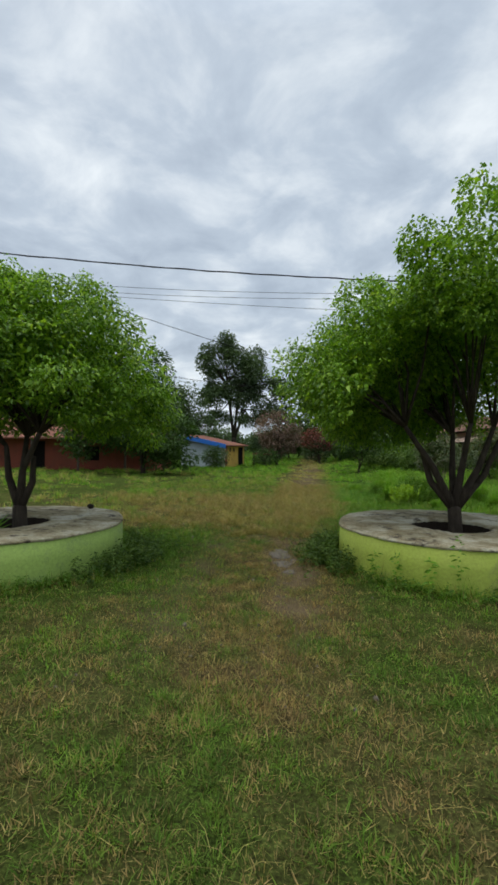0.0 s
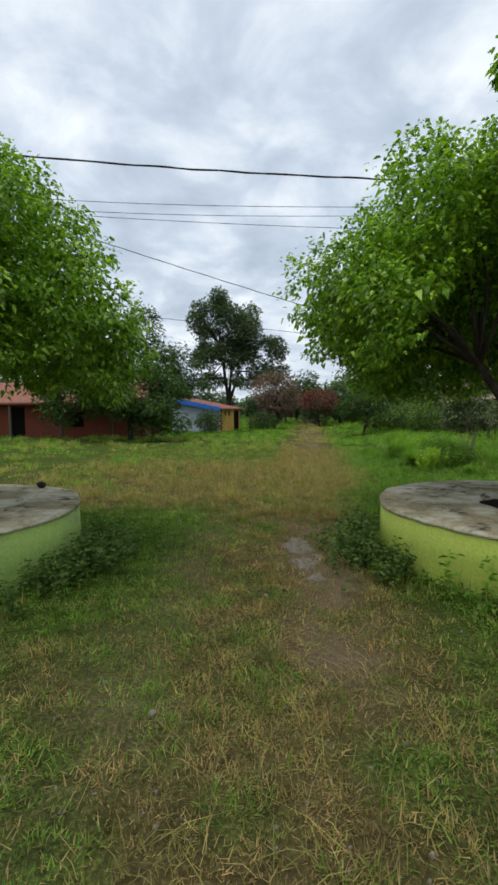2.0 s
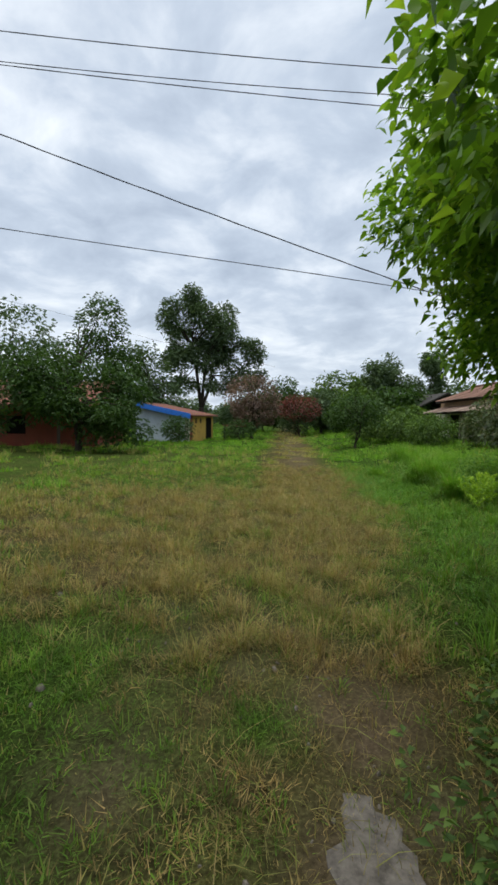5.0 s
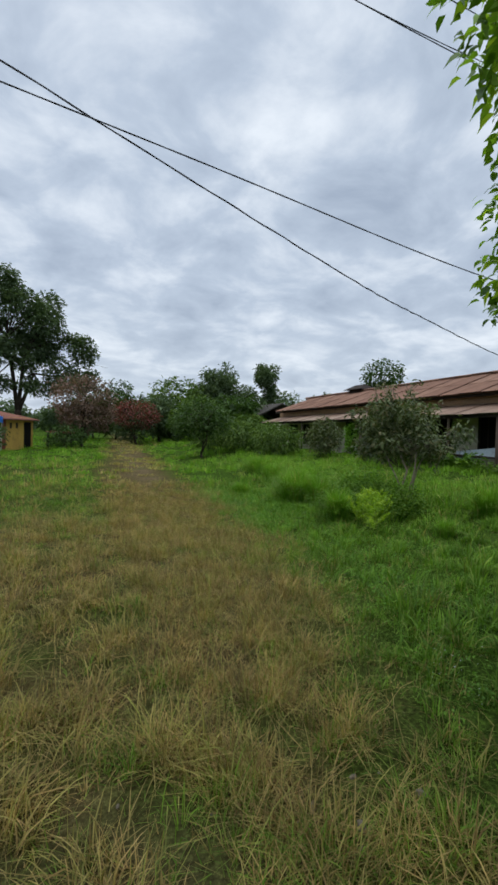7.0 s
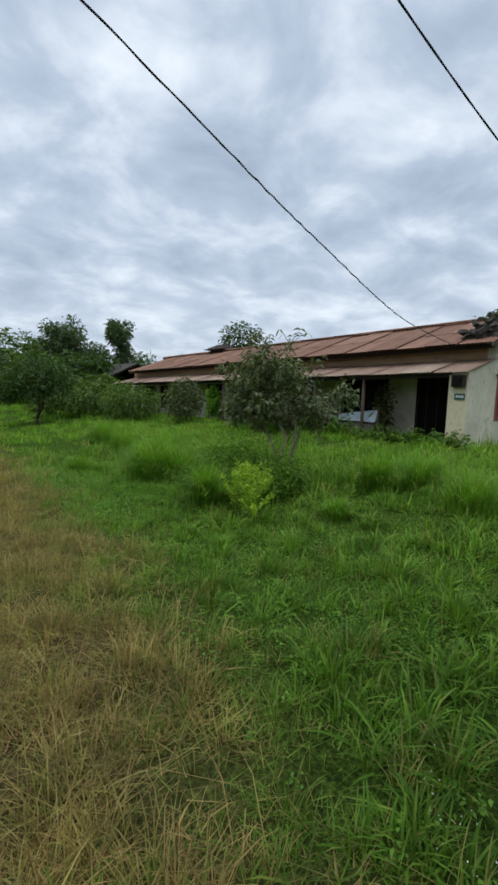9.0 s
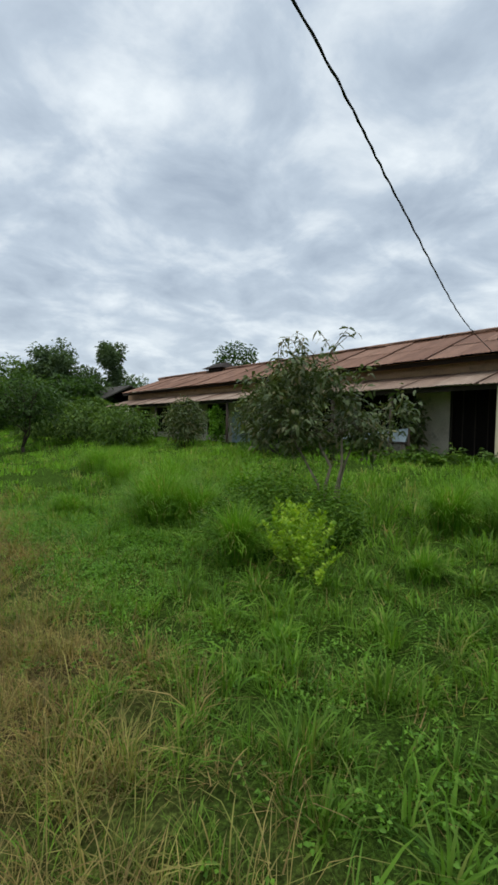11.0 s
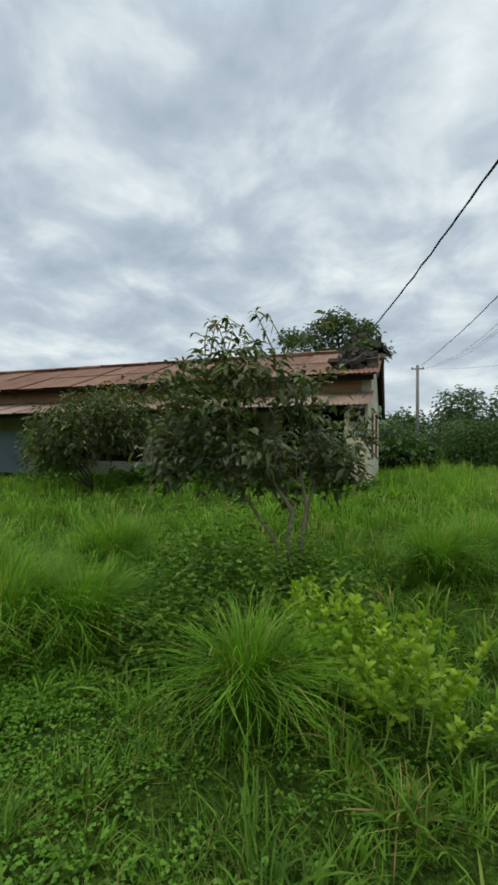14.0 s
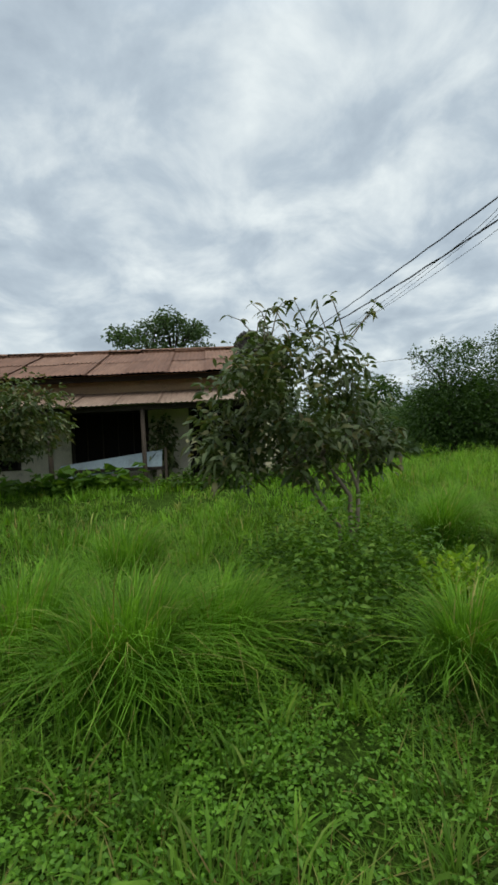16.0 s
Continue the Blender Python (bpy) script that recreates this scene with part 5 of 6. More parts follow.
def weeds(name, x, y, hmax, length, width, mat, seed, label, per=9, dome=None):
    """Broad-leaved weeds: leaves in whorls up short stalks."""
    rng = np.random.default_rng(seed)
    n = len(x)
    z = land(x, y)
    h = hmax * rng.uniform(0.35, 1.0, n) * (1 if dome is None else 0.35 + 0.65 * dome)
    base = np.repeat(np.stack([x, y, z], 1), per, 0)
    t = np.tile(np.linspace(0.25, 1, per), n)
    p = base + np.array([0, 0, 1.0]) * (np.repeat(h, per) * t)[:, None] + rng.normal(size=(n * per, 3)) * np.array([0.018, 0.018, 0.005])
    a = rng.uniform(0, 6.28, n * per)
    way = np.stack([np.cos(a), np.sin(a), 0.25 + rng.normal(size=n * per) * 0.25], 1)
    ob = tagged(link_mesh(name, leaves(name, p, way, length, width, rng, 0.15, 0.25), MAT[mat]), label, "weeds", kind="stuff")
    return ob


rw = np.random.default_rng(77)
# clover-like mat on the near side of the tussocks
x, y = scatter(rw, 30000, 0.9, 4.6, 8.4, 17.2)
keep = rw.random(30000) < 1.25 * (0.30 + 0.70 * smooth(-0.3, 0.3, wave(x, y, 0.5, 4.0))) * lush(x, y) * smooth(4.6, 3.4, x) * (0.10 + 0.90 * smooth(12.8, 14.4, y + 0.5 * wave(x, y, 0.9, 1.0))) * smooth(4.0, 1.6, stroll_distance(x, y))
weeds("clover", x[keep], y[keep], 0.10, 0.025, 0.016, "leaf_weed", 78, "mat of small round-leaved weeds in the grass", 8)
x, y = scatter(rw, 1500, 3.4, 5.4, 13.2, 15.2)
q = np.sqrt((x - 4.35) ** 2 / 1.3 + (y - 14.15) ** 2) + 0.12 * wave(x, y, 0.2, 1.0)
q = np.minimum(q, 0.2 + np.hypot(x - 4.72, y - 13.62) * 1.1)
keep = q < 0.66
weeds("nettle_patch", x[keep], y[keep], 1.0, 0.055, 0.026, "leaf_nettle", 79, "dark leafy weeds under the shrub", 16, smooth(0.7, 0.1, q[keep]))
x, y = scatter(rw, 330, 9.2, 9.85, 13.3, 21)
weeds("house_weeds", x, y, 0.26, 0.12, 0.06, "leaf_nettle", 80, "broad-leaved weeds along the veranda", 9)
x = 9.55 + rw.normal(0, 0.18, 60); y = rw.uniform(13.2, 15.6, 60)
weeds("door_weeds", x, y, 0.42, 0.13, 0.06, "leaf_fresh", 87, "green leafy weeds at the veranda door", 10)
x = 9.35 + rw.normal(0, 0.22, 46); y = 17.2 + rw.normal(0, 0.55, 46)
weeds("taro_patch", x, y, 0.46, 0.25, 0.16, "leaf_nettle", 81, "large-leaved plants at the bench", 7)
for cx, cy, sd in ((2.68, 6.40, 82), (-3.78, 5.90, 83)):
    a = rw.uniform(0, 6.28, 420)
    r = 1.66 + np.abs(rw.normal(0, 0.16, 420))
    weeds("planter_weeds", cx + r * np.cos(a), cy + r * np.sin(a), 0.15, 0.045, 0.026, "leaf_nettle", sd, "dark green weeds round the planter foot", 9)
for cx, cy, a0, sd in ((2.68, 6.40, 3.15, 85), (-3.78, 5.90, 0.0, 86)):
    a = a0 + np.clip(rw.normal(0, 0.26, 300), -0.6, 0.45)
    r = 1.68 + np.abs(rw.normal(0, 0.24, 300))
    weeds("leafy_weeds", cx + r * np.cos(a), cy + r * np.sin(a), 0.34, 0.055, 0.030, "leaf_fresh", sd, "leafy green weeds standing beside the planter", 12)
for k, (a, h) in enumerate(((3.85, 0.42), (4.02, 0.5), (4.25, 0.34), (4.42, 0.46))):
    x = np.array([2.68 + 1.72 * math.cos(a)]); y = np.array([6.40 + 1.72 * math.sin(a)])
    weeds("planter_weed_stalk", x, y, h * 1.5, 0.09, 0.03, "leaf_weed", 90 + k, "single leafy weed against the planter wall", 22)


x = 4.52 + rw.normal(0, 0.20, 150); y = 13.42 + rw.normal(0, 0.22, 150)
weeds("undergrowth", x, y, 0.58, 0.055, 0.026, "leaf_nettle", 84, "leafy weeds round the foot of the shrub", 12)
# small white flowers in the green grass, and a few fallen leaves
x = 1.66 + rw.normal(0, 0.15, 14); y = 9.3 + rw.normal(0, 0.14, 14)
weeds("white_flowers", x, y, 0.20, 0.006, 0.006, "petal", 95, "tiny white flower heads in the grass", 3)
x, y = scatter(rw, 30, 0.8, 3.6, 12.4, 16.6)
weeds("fallen_leaves", x, y, 0.06, 0.05, 0.028, "dead_leaf", 96, "brown fallen leaves in the weeds", 1)


x = np.concatenate([[-0.27, 0.55, -0.75], rw.uniform(-1.3, 1.3, 12)]); y = np.concatenate([[3.6, 4.4, 5.2], rw.uniform(1.4, 7.0, 12)])
weeds("dry_leaves", x, y, 0.04, 0.06, 0.032, "dead_leaf", 97, "dry brown leaves lying on the track", 1)


# ---- small things on the ground ----
def slab_path():
    rng = random.Random(3)
    e = thing("stone_slab", (0.30, 6.1, 0.0), "worn cement slabs sunk in the track", "paving")
    for x, y, sx, sy in ((-0.12, 0.60, 0.15, 0.30), (-0.06, 0.05, 0.12, 0.17), (0.08, 0.24, 0.05, 0.08), (0.02, -0.34, 0.08, 0.11)):
        bm = bmesh.new()
        m = 34
        ring = []
        for j in range(m):
            q = 2 * math.pi * j / m
            k = 1 + 0.22 * math.sin(3 * q + 5 * y) + 0.16 * math.sin(5 * q + 9 * y) + 0.12 * math.sin(11 * q + y) + rng.uniform(-0.2, 0.2)
            ring.append((x + sx * k * math.cos(q), y + sy * (0.9 + 0.1 * k) * math.sin(q)))
        rings = []
        for f, dz in ((1.03, -0.05), (1.0, 0.0), (0.8, 0.006), (0.4, 0.008)):
            row = []
            for a, b in ring:
                u, w = x + (a - x) * f, y + (b - y) * f
                row.append(bm.verts.new((u, w, float(land(np.array([u + 0.30]), np.array([w + 6.1]))[0]) + 0.004 + dz)))
            rings.append(row)
        for r0, r1 in zip(rings, rings[1:]):
            for j in range(m):
                bm.faces.new((r0[j], r0[(j + 1) % m], r1[(j + 1) % m], r1[j]))
        bm.faces.new(rings[-1])
        part("slab", bm, MAT["cement"], e)


slab_path()
rs = np.random.default_rng(6)
bm = bmesh.new()
for k in range(280):
    x, y = rs.normal(0.25, 0.42), rs.uniform(2.4, 9.2)
    if rs.random() < 0.25:
        x -= 1.2
    s = rs.uniform(0.006, 0.016) * (1.9 if rs.random() < 0.12 else 1.0)
    bmesh.ops.create_icosphere(bm, subdivisions=1, radius=1.0, matrix=Matrix.LocRotScale((x, y, float(land(np.array([x]), np.array([y]))[0]) + s * 0.25), Euler(rs.uniform(0, 6, 3)), (s, s * rs.uniform(0.6, 1), s * rs.uniform(0.4, 0.7))))
tagged(part("pebbles", bm, MAT["stone"]), "pale pebbles scattered on the track", "stones", kind="stuff")
bm = bmesh.new()
bmesh.ops.create_icosphere(bm, subdivisions=2, radius=0.06)
for v in bm.verts:
    v.co *= 1 + 0.25 * noise.noise(v.co * 20)
    v.co.z *= 0.75
st = tagged(part("black_stone", bm, MAT["dark"], smooth=True), "small black stone on the planter rim", "stone")
st.matrix_world = pose(-3.15, 7.22, 0.575)
# spiky plant in the planter hole
rng_a = np.random.default_rng(17)
ag = thing("spiky_plant", (-3.95, 5.6, 0.35), "small spiky green plant in the planter", "plant")
p = np.zeros((16, 3))
a = np.linspace(0, 6.28, 16)
link_mesh("blades", leaves("blades", p, np.stack([np.cos(a), np.sin(a), 0.9 + 0.4 * np.sin(5 * a)], 1), 0.42, 0.04, rng_a, 0.2, 0.1), MAT["leaf_weed"], ag)


# ---- trees and buildings further off ----
def far_tree(place, lobes, clumps, per, spread, leaf, mat, seed, label, r0=0.2, forks=None, name="tree", bark="bark", shell=0.5, fill=0, broken=0):
    rng = np.random.default_rng(seed)
    e = thing(name, place, label, "tree" if name == "tree" else "shrub")
    if broken:
        lobes = sublobes(lobes, broken, rng, 0.62, 0.48)
    tips = crown(e, MAT[mat], lobes, clumps, per, spread, leaf, leaf * 0.5, rng, shell, 0.2, "crown", fill=fill)
    top = max(l[0][2] for l in lobes)
    forks = forks or [(rng.normal() * 0.1 * top, rng.normal() * 0.1 * top, top * q) for q in (0.35, 0.5, 0.62)]
    limbs(e, MAT[bark], (0, 0, -0.2), forks, [tips[i] for i in rng.choice(len(tips), min(34, len(tips)), replace=False)], r0, rng, "trunk", 8, 0.015)


far_tree((-5.3, 50, 0.1), [((-2.2, 0, 10.8), (2.1, 2.2, 2.8)), ((1.2, 0, 10.6), (2.6, 2.5, 2.8)), ((-2.5, 0, 7.2), (2.2, 2.0, 1.7)), ((3.6, 0, 7.6), (2.6, 2.3, 2.2)), ((0.3, 0, 7.6), (2.2, 2.2, 2.0)), ((4.8, 0, 5.2), (1.8, 1.8, 1.3)), ((-0.6, 0, 13.0), (1.4, 1.3, 1.4)), ((-1.8, 0, 4.6), (1.7, 1.7, 1.2)), ((1.8, 0, 4.8), (1.9, 1.8, 1.2))],
         1600, 15, 0.36, 0.33, "leaf_far_haze", 101, "tall sparse-crowned tree behind the blue house", 0.3, [(-0.5, 0, 6.5), (0.5, 0, 7.5), (1.2, 0, 5.6), (-0.9, 0, 8.5)], shell=0.35, broken=7)
far_tree((-9.6, 45, 0.1), [((0, 0, 5.2), (2.0, 2, 2.6)), ((1.5, 0, 3.5), (1.8, 1.8, 1.8)), ((-1.5, 0, 6), (1.8, 1.8, 2.0))], 300, 12, 0.35, 0.36, "leaf_far_haze", 102, "dark dense tree behind the hedge", 0.25)
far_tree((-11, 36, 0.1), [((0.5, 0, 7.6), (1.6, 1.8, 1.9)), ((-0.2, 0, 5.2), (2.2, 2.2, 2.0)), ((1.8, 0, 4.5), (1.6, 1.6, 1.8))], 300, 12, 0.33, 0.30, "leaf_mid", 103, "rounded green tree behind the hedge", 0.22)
far_tree((-16, 34, 0.1), [((0, 0, 6.5), (3.0, 2.5, 2.4)), ((2, 0, 4.2), (3, 2.5, 2.2)), ((-3, 0, 5.5), (2.5, 2.5, 2.6))], 340, 12, 0.4, 0.34, "leaf_far_haze", 104, "dark spreading tree behind the red house", 0.25)
far_tree((-7.6, 24.2, 0.0), [((0.6, 0, 2.2), (2.4, 2.0, 1.7)), ((-1.6, 0.4, 3.1), (2.0, 2.0, 1.7)), ((1.6, -0.4, 1.4), (1.7, 1.5, 1.2)), ((-3.2, 0.5, 2.3), (1.8, 1.8, 1.8))], 760, 13, 0.24, 0.17, "leaf_mid", 105, "large dense green bush by the red house", 0.16, name="shrub", fill=7, broken=7)
far_tree((-4.6, 31.5, 0.0), [((0, 0, 0.8), (0.9, 0.8, 0.8))], 120, 12, 0.18, 0.16, "leaf_mid", 106, "low shrub against the blue house", 0.06, name="shrub")
far_tree((-0.3, 38, 0.0), [((0, 0, 3.2), (2.0, 1.7, 1.45)), ((0.3, 0, 2.0), (1.8, 1.5, 1.0))], 380, 12, 0.24, 0.20, "leaf_pink", 107, "rounded tree with pinkish brown foliage", 0.12)
far_tree((-1.2, 36, 0.0), [((0, 0, 0.7), (1.1, 0.9, 0.7))], 120, 12, 0.2, 0.16, "leaf_mid", 108, "low green shrub beside the track", 0.06, name="shrub")
far_tree((3.8, 44, 0.0), [((0, 0, 2.35), (1.8, 1.7, 1.1))], 190, 12, 0.25, 0.22, "leaf_red", 109, "rounded bush covered in red flowers", 0.12)
far_tree((3.6, 44.6, 0.0), [((0, 0, 1.2), (1.6, 1.5, 1.0))], 120, 12, 0.25, 0.22, "leaf_far_haze", 110, "dark green lower bush under the red flowers", 0.1, name="shrub")
far_tree((4.85, 27.5, 0.1), [((0, 0, 1.85), (1.2, 1.1, 0.85)), ((-0.7, 0.3, 1.5), (0.8, 0.8, 0.6)), ((0.7, 0, 1.6), (0.8, 0.8, 0.7))], 230, 12, 0.2, 0.17, "leaf_mid", 111, "small multi-stemmed tree in tall grass", 0.06)
far_tree((14.3, 55, 0.2), [((0, 0, 6.7), (2.6, 2.4, 2.0)), ((-2.0, 0, 4.6), (2.6, 2.4, 2.0)), ((1.9, 0, 4.4), (2.6, 2.2, 1.9)), ((0, 0, 2.6), (3.8, 2.6, 1.7))], 950, 14, 0.34, 0.36, "leaf_far_haze", 112, "dark bushy tree at the end of the track", 0.25, broken=7)
far_tree((18.2, 51.5, 0.2), [((0, 0, 7.0), (1.7, 1.7, 1.3)), ((0.4, 0, 5.0), (1.3, 1.4, 1.4)), ((-0.5, 0, 3.0), (1.9, 1.8, 1.6))], 500, 14, 0.3, 0.34, "leaf_far_haze", 113, "slim dark tree behind the house end", 0.22, broken=7)
for k, (x, y, z, r) in enumerate(((6.2, 47, 2.3, 2.0), (9.0, 44, 2.2, 2.2), (11.8, 42, 2.4, 2.4), (7.8, 36, 1.4, 1.5), (8.6, 52, 3.6, 3.0), (3.2, 56, 3.4, 2.8), (-1.5, 52, 1.6, 2.0), (10.0, 35, 1.3, 1.5), (1.0, 58, 2.6, 3.2))):
    far_tree((x, y, 0.1), [((0, 0, z), (r, r, z * 0.75)), ((r * 0.5, 0, z * 0.7), (r * 0.7, r * 0.7, z * 0.6))], 200, 13, 0.3, 0.36, ("leaf_far_haze", "leaf_fresh", "leaf_mid")[k % 3], 120 + k, "green bushy tree near the end of the track", 0.1, fill=4)
# trees that ring the fields
rr = random.Random(9)
k = 0
for a in range(-178, 180, 6):
    d = rr.uniform(58, 74)
    x, y = 2 + d * math.sin(radians(a)), 14 + d * math.cos(radians(a))
    if -32 < a < 24:
        d = rr.uniform(74, 90)
        x, y = 2 + d * math.sin(radians(a)), 14 + d * math.cos(radians(a))
    h = rr.uniform(5.0, 8.5)
    if 55 < a < 125:
        h *= 1.35
    seen = -75 < a < 145
    far_tree((x, y, 0.2), [((0, 0, h * 0.62), (3.4, 3.4, h * 0.34)), ((2.4, 1, h * 0.36), (3.2, 3.2, h * 0.34)), ((-2.4, -1, h * 0.34), (3.2, 3.2, h * 0.32))], 190 if seen else 60, 12, 0.55, 0.62 if seen else 1.2, "leaf_far_haze" if k % 3 else "leaf_mid", 200 + k, "leafy tree in the belt round the fields", 0.2, fill=3 if seen else 0)
    k += 1
far_tree((55, 20.5, 0.3), [((0, 0, 15.2), (3.5, 4.5, 1.6)), ((0, 4.2, 13.6), (3.0, 2.8, 1.0)), ((0, -4, 14.0), (3.0, 2.8, 1.1)), ((0, 0.5, 12.6), (3, 4.5, 1.0)), ((0, -4.5, 11.8), (2.5, 3.0, 1.0))], 420, 12, 0.5, 0.5, "leaf_far_haze", 301, "tall spreading tree behind the house", 0.4, [(0, 0, 9), (0, 1.5, 11), (0, -1.5, 11)], broken=6)
far_tree((30, 47.5, 0.3), [((0, 0, 7.3), (2.2, 2.0, 1.7)), ((0.5, 1.0, 5.4), (2.2, 2.2, 1.5))], 220, 12, 0.4, 0.36, "leaf_mid", 302, "pale green tree top behind the roof", 0.25)
# dark hedge trees across the meadow
for k, (x, y, h, r) in enumerate(((18.0, 5.6, 4.6, 1.5), (18.5, 3.2, 4.9, 1.7), (19.5, 1.2, 4.4, 1.8), (21.5, 7.6, 2.4, 1.6), (23, 9.2, 2.2, 1.5), (20.5, -1.2, 4.8, 2.0))):
    far_tree((x, y, 0.25), [((0, 0, h * 0.55), (r, r, h * 0.45)), ((0.2, 0.8, h * 0.35), (r, r, h * 0.33)), ((0.1, -0.6, h * 0.4), (r, r, h * 0.38))] + [((q * r * 0.42, ((q * 7 + k) % 3 - 1) * 0.5 * r, h * (0.84 + 0.04 * ((q + k) % 3))), (0.32, 0.32, h * 0.11)) for q in (-2, -1, 0, 1, 2) if h > 3], 520, 18, 0.22, 0.115, "leaf_mid", 310 + k, "dense dark green hedge tree across the meadow", 0.12, fill=10)
for k, (x, y, h) in enumerate(((27, 12.6, 1.5), (17.6, 12.6, 1.3), (30, 9, 2.6), (34, 6.5, 3.0), (38, 14, 3.2), (33, 2, 3.4), (42, 8, 3.6), (40, 3, 3.8), (46, 14, 4.2), (17.2, 8.2, 0.9))):
    far_tree((x, y, 0.25), [((0, 0, h * 0.55), (h * 0.75, h * 0.75, h * 0.45)), ((0.4, h * 0.5, h * 0.4), (h * 0.6, h * 0.6, h * 0.38))], 200, 12, 0.25, 0.24, "leaf_mid" if k < 2 else "leaf_far_haze", 330 + k, "rounded green bush at the meadow edge", 0.08, name="shrub", fill=5)


def blue_house():
    e = thing("blue_house", (-4.2, 33.0, 0.0), "small house with blue fascia, pale front and yellow side", "house", turn=-20)
    part("front_wall", wall_with_holes("y", 0.0, 0.2, (-3.6, -0.2, -0.1, lambda x: 1.66 + (-x) * 0.19), [(-1.0, -0.55, 0.5, 1.2)]), MAT["pale_wall"], e)
    part("side_wall", box((-0.2, 0.0, -0.1), (0.0, 3.6, 1.75)), MAT["yellow"], e, "yellow painted side wall")
    part("corner_post", box((-0.21, -0.03, -0.1), (0.03, 0.16, 1.75)), MAT["wall_white"], e)
    part("red_corner", box((-0.01, 0.2, -0.1), (0.02, 0.55, 1.74)), MAT["brick_red"], e)
    part("back_wall", box((-3.6, 3.4, -0.1), (-0.2, 3.6, 1.7)), MAT["pale_wall"], e)
    part("left_wall", box((-3.8, 0.0, -0.1), (-3.6, 3.6, 2.35)), MAT["pale_wall"], e)
    # darkness of window and doorway is painted as near-black boxes
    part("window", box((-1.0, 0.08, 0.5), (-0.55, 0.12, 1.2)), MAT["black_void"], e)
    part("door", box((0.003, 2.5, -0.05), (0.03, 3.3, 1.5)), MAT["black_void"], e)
    for y in (0.95, 1.6):
        part("vent", box((0.002, y, 1.15), (0.02, y + 0.2, 1.45)), MAT["dark"], e)
    for nm, lo, hi, mt in (("blue_fascia", (-0.30, -0.42), (0.03, -0.36), "blue_tarp"), ("roof", (-0.12, -0.355), (-0.05, 3.7), "tile_red")):
        bm = bmesh.new()
        v = []
        for y in (lo[1], hi[1]):
            for x in (-3.9, 0.35):
                for dz in (lo[0], hi[0]):
                    v.append(bm.verts.new((x, y, 1.78 - 0.19 * x + dz)))
        for q in ((0, 2, 3, 1), (4, 5, 7, 6), (0, 1, 5, 4), (2, 6, 7, 3), (1, 3, 7, 5), (0, 4, 6, 2)):
            bm.faces.new([v[i] for i in q])
        part(nm, bm, MAT[mt], e)
    part("lean_to", box((0.4, 4.4, 0.9), (2.0, 5.4, 1.0)), MAT["tile_red"], e)
    for x in (0.5, 1.9):
        part("lean_to_post", box((x - 0.05, 4.45, -0.1), (x + 0.05, 4.55, 0.9)), MAT["dark"], e)


blue_house()


def red_house():
    e = thing("red_house", (-15.5, 27.5, 0.0), "brick-red house with tiled roof behind trees", "house")
    part("front_wall", wall_with_holes("y", 0.0, 0.25, (-6, 7.6, -0.1, lambda x: 2.0), [(-0.6, 0.4, 0.0, 1.8), (3.0, 4.0, 0.6, 1.5), (-4, -3, 0.6, 1.5)]), MAT["brick_red"], e)
    part("back_wall", box((-6, 4.0, -0.1), (7.6, 4.25, 2.0)), MAT["brick_red"], e)
    for x in (-6, 7.4):
        part("side_wall", box((x, 0.25, -0.1), (x + 0.2, 4.0, 2.0)), MAT["brick_red"], e)
    # shade inside the openings, put in as near-black panels
    for a, b, z0, z1 in ((-0.6, 0.4, 0.0, 1.8), (3.0, 4.0, 0.6, 1.5), (-4, -3, 0.6, 1.5)):
        part("unlit_opening_leaf", box((a, 0.1, z0), (b, 0.14, z1)), MAT["black_void"], e)
    for y0, z0, y1, z1 in ((-1.0, 1.95, 2.1, 3.3), (5.2, 1.95, 2.1, 3.3)):
        bm = bmesh.new()
        v = [bm.verts.new((x, y, z + dz)) for x in (-6.4, 8.0) for y, z in ((y0, z0), (y1, z1)) for dz in (0, 0.1)]
        for q in ((0, 2, 3, 1), (4, 5, 7, 6), (0, 1, 5, 4), (2, 6, 7, 3), (1, 3, 7, 5), (0, 4, 6, 2)):
            bm.faces.new([v[i] for i in q])
        part("roof_slope", bm, MAT["tile_red"], e)
    for x in (-3, 0, 3, 6):
        part("porch_post", box((x - 0.06, -0.9, -0.1), (x + 0.06, -0.78, 2.0)), MAT["post"], e)


red_house()


def far_shed():
    e = thing("far_shed", (14.6, 40.0, 0.0), "dark tiled house beyond the long house", "house")
    part("walls", box((-2.4, 0, -0.1), (2.4, 9, 2.2)), MAT["wall_white"], e)
    for s in (-1, 1):
        bm = bmesh.new()
        v = [bm.verts.new((x * s, y, z + dz)) for y in (-0.4, 9.4) for x, z in ((3.0, 2.0), (0.0, 3.5)) for dz in (0, 0.1)]
        for q in ((0, 2, 3, 1), (4, 5, 7, 6), (0, 1, 5, 4), (2, 6, 7, 3), (1, 3, 7, 5), (0, 4, 6, 2)):
            bm.faces.new([v[i] for i in q])
        part("roof_slope", bm, MAT["rubble"], e)


far_shed()


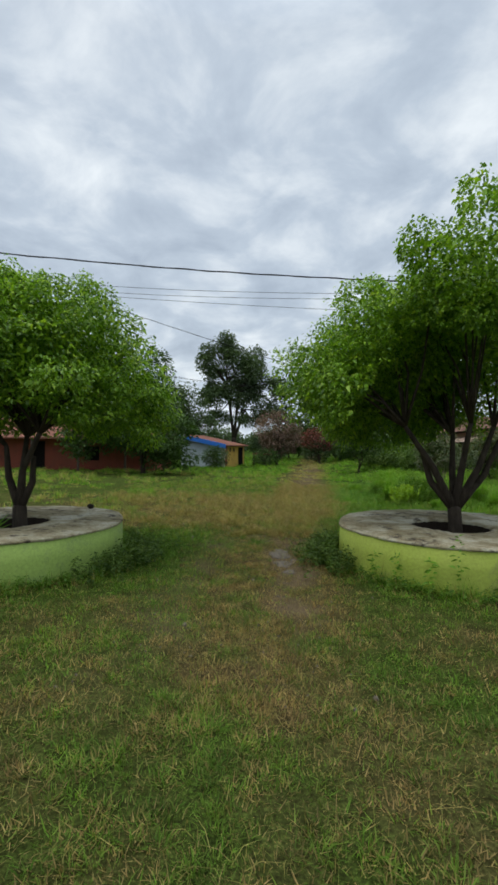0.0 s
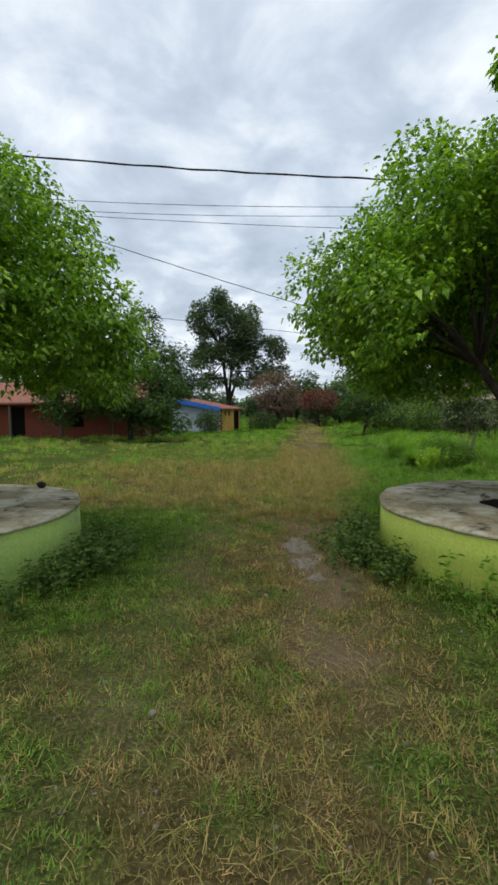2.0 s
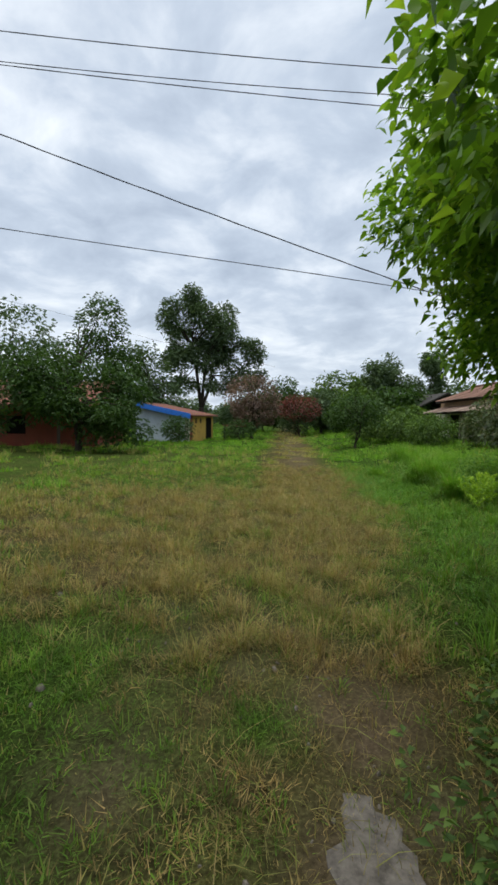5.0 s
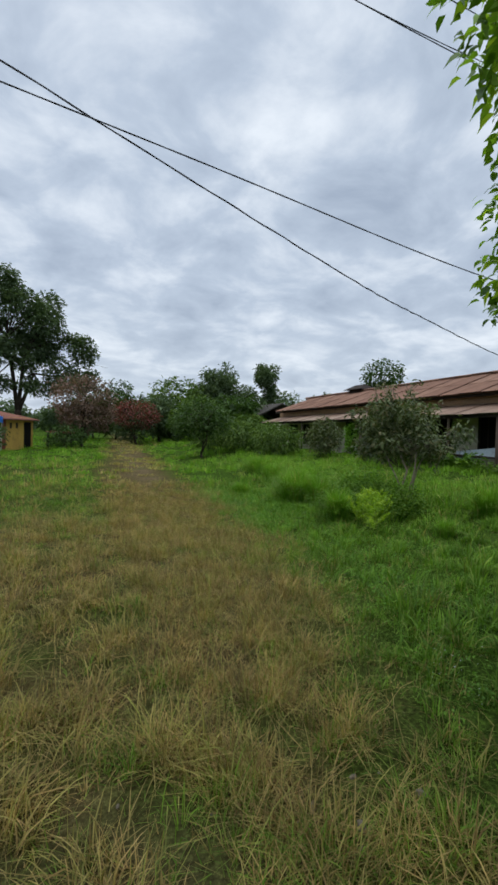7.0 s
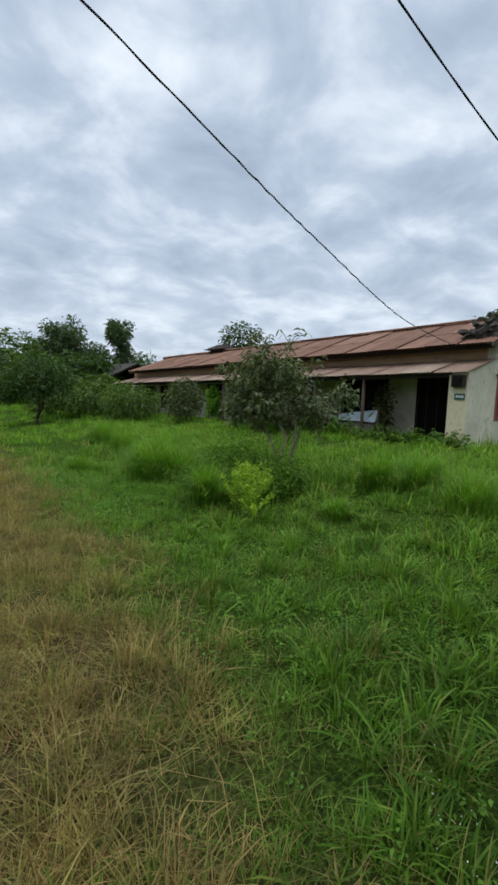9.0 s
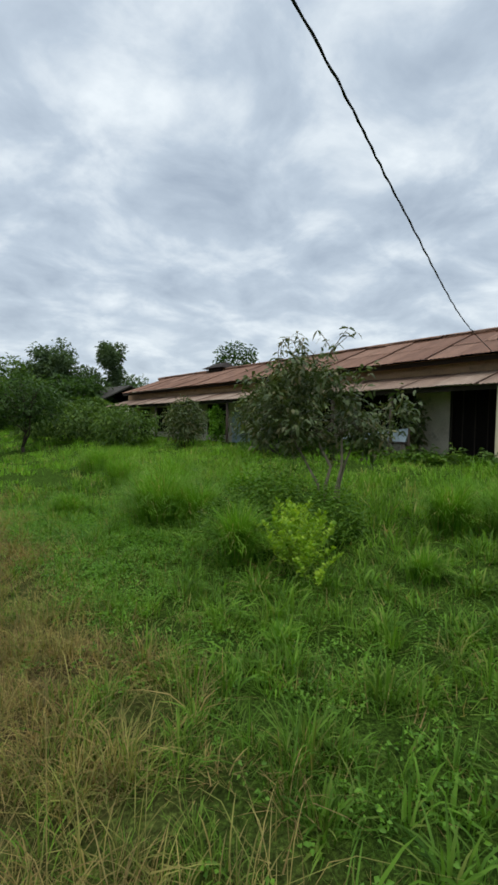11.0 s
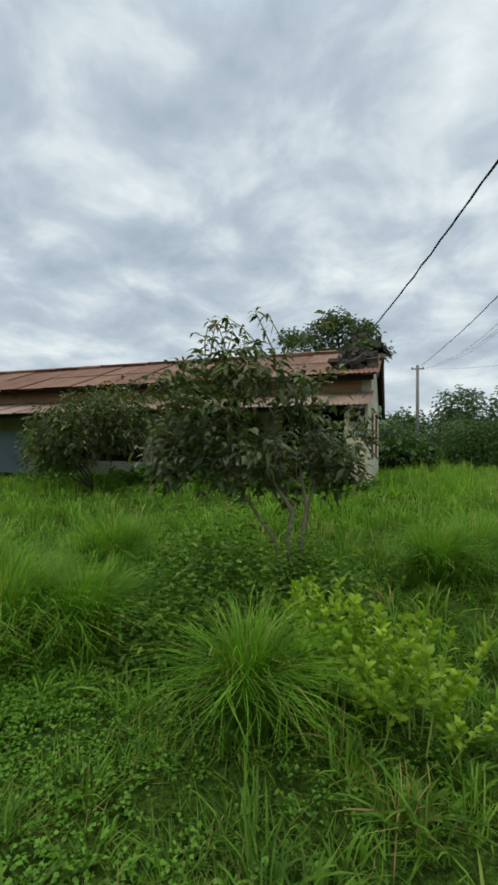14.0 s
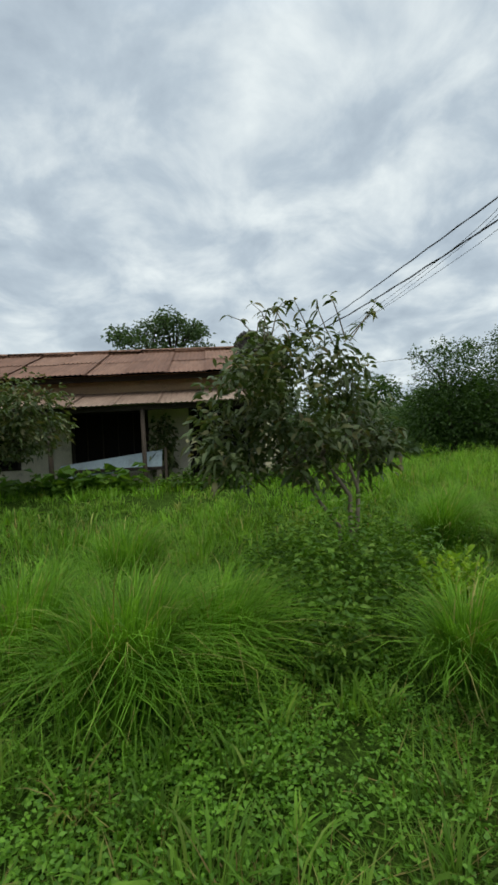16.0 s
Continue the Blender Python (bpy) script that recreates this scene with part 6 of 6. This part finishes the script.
# ---- pole and wires ----
def utility_pole():
    e = thing("utility_pole", (44.0, 11.05, 0.2), "slim concrete electricity pole at the meadow edge", "pole")
    part("shaft", add_tube(bmesh.new(), [(0, 0, -0.3), (0, 0.02, 4), (0, 0.06, 8.4)], [0.17, 0.15, 0.12], 12), MAT["pole"], e, smooth=True)
    part("crossarm", box((-0.05, -0.5, 8.0), (0.05, 0.6, 8.1), 0.01), MAT["pole"], e)
    for y in (-0.4, 0.0, 0.5):
        part("insulator", add_tube(bmesh.new(), [(0, y, 8.1), (0, y, 8.16), (0, y, 8.24)], [0.04, 0.055, 0.03], 8), MAT["dark"], e)


utility_pole()


def wire(path, radius, label, twist=0.0):
    """A hanging cable through some points, smoothed, with a little unevenness."""
    pts = [Vector(p) for p in path]
    out = []
    for i in range(len(pts) - 1):
        p0, p1, p2, p3 = pts[max(i - 1, 0)], pts[i], pts[i + 1], pts[min(i + 2, len(pts) - 1)]
        for k in range(32):
            t = k / 32
            out.append(0.5 * (2 * p1 + (p2 - p0) * t + (2 * p0 - 5 * p1 + 4 * p2 - p3) * t * t + (3 * p1 - p0 - 3 * p2 + p3) * t ** 3))
    out.append(pts[-1])
    # the strands of a twisted cable make it wavy
    out = [p + Vector((0, twist * math.sin(j * 1.7), twist * math.cos(j * 1.3))) for j, p in enumerate(out)]
    bm = add_tube(bmesh.new(), out, [radius * (1 + 0.14 * math.sin(j * 2.1)) for j in range(len(out))], 6)
    tagged(part("overhead_wire", bm, MAT["wire"], smooth=True), label, "wire", "overhead wires")


wire([(-20, 8.4, 10.6), (-8, 10.3, 6.45), (-3, 11.05, 4.83), (2, 11.78, 3.38), (4, 12.3, 3.05), (7, 13.2, 2.78), (10.6, 14.25, 2.82)], 0.0075, "black service cable dropping over the track to the roof", 0.003)
wire([(-30, 5.0, 8.4), (-14, 7.3, 6.3), (-4, 8.5, 5.45), (3, 9.35, 5.2), (10, 10.1, 5.2), (20, 10.4, 5.9), (32, 10.8, 7.0), (44, 11.05, 8.3)], 0.014, "thick twisted black cable over the planters", 0.005)
for ya, yb, za, zb in ((9.9, 10.69, 5.42, 5.38), (10.3, 11.05, 5.40, 5.38), (10.1, 10.7, 5.24, 4.95)):
    wire([(-30, ya - 2.5, za + 2.6), (-14, ya - 1.0, za + 0.7), (-4, ya, za), (3, yb - 0.15, zb - 0.05), (6.5, (yb + 9.75) / 2, zb - 0.2), (10.3, 9.75 + (ya - 10.1) * 0.3, 5.0 + (zb - 5.3) * 0.5), (24, 9.8 + (ya - 10.1), 5.75), (44, 10.3 + (ya - 10.1), 8.25)], 0.005, "thin overhead wire across the track")
wire([(-26, 8.2, 7.0), (-12, 9.0, 4.5), (-4, 9.51, 3.42), (0, 9.76, 2.95), (3, 9.94, 2.64), (7, 10.15, 2.6), (14, 10.4, 3.4), (28, 10.7, 5.6), (44, 11.4, 8.2)], 0.004, "thin overhead wire running low over the grass")
wire([(-30, 30, 11), (-16, 37, 9.2), (-7, 45, 7.8), (2, 50, 6.6)], 0.008, "far overhead wire before the tall tree")
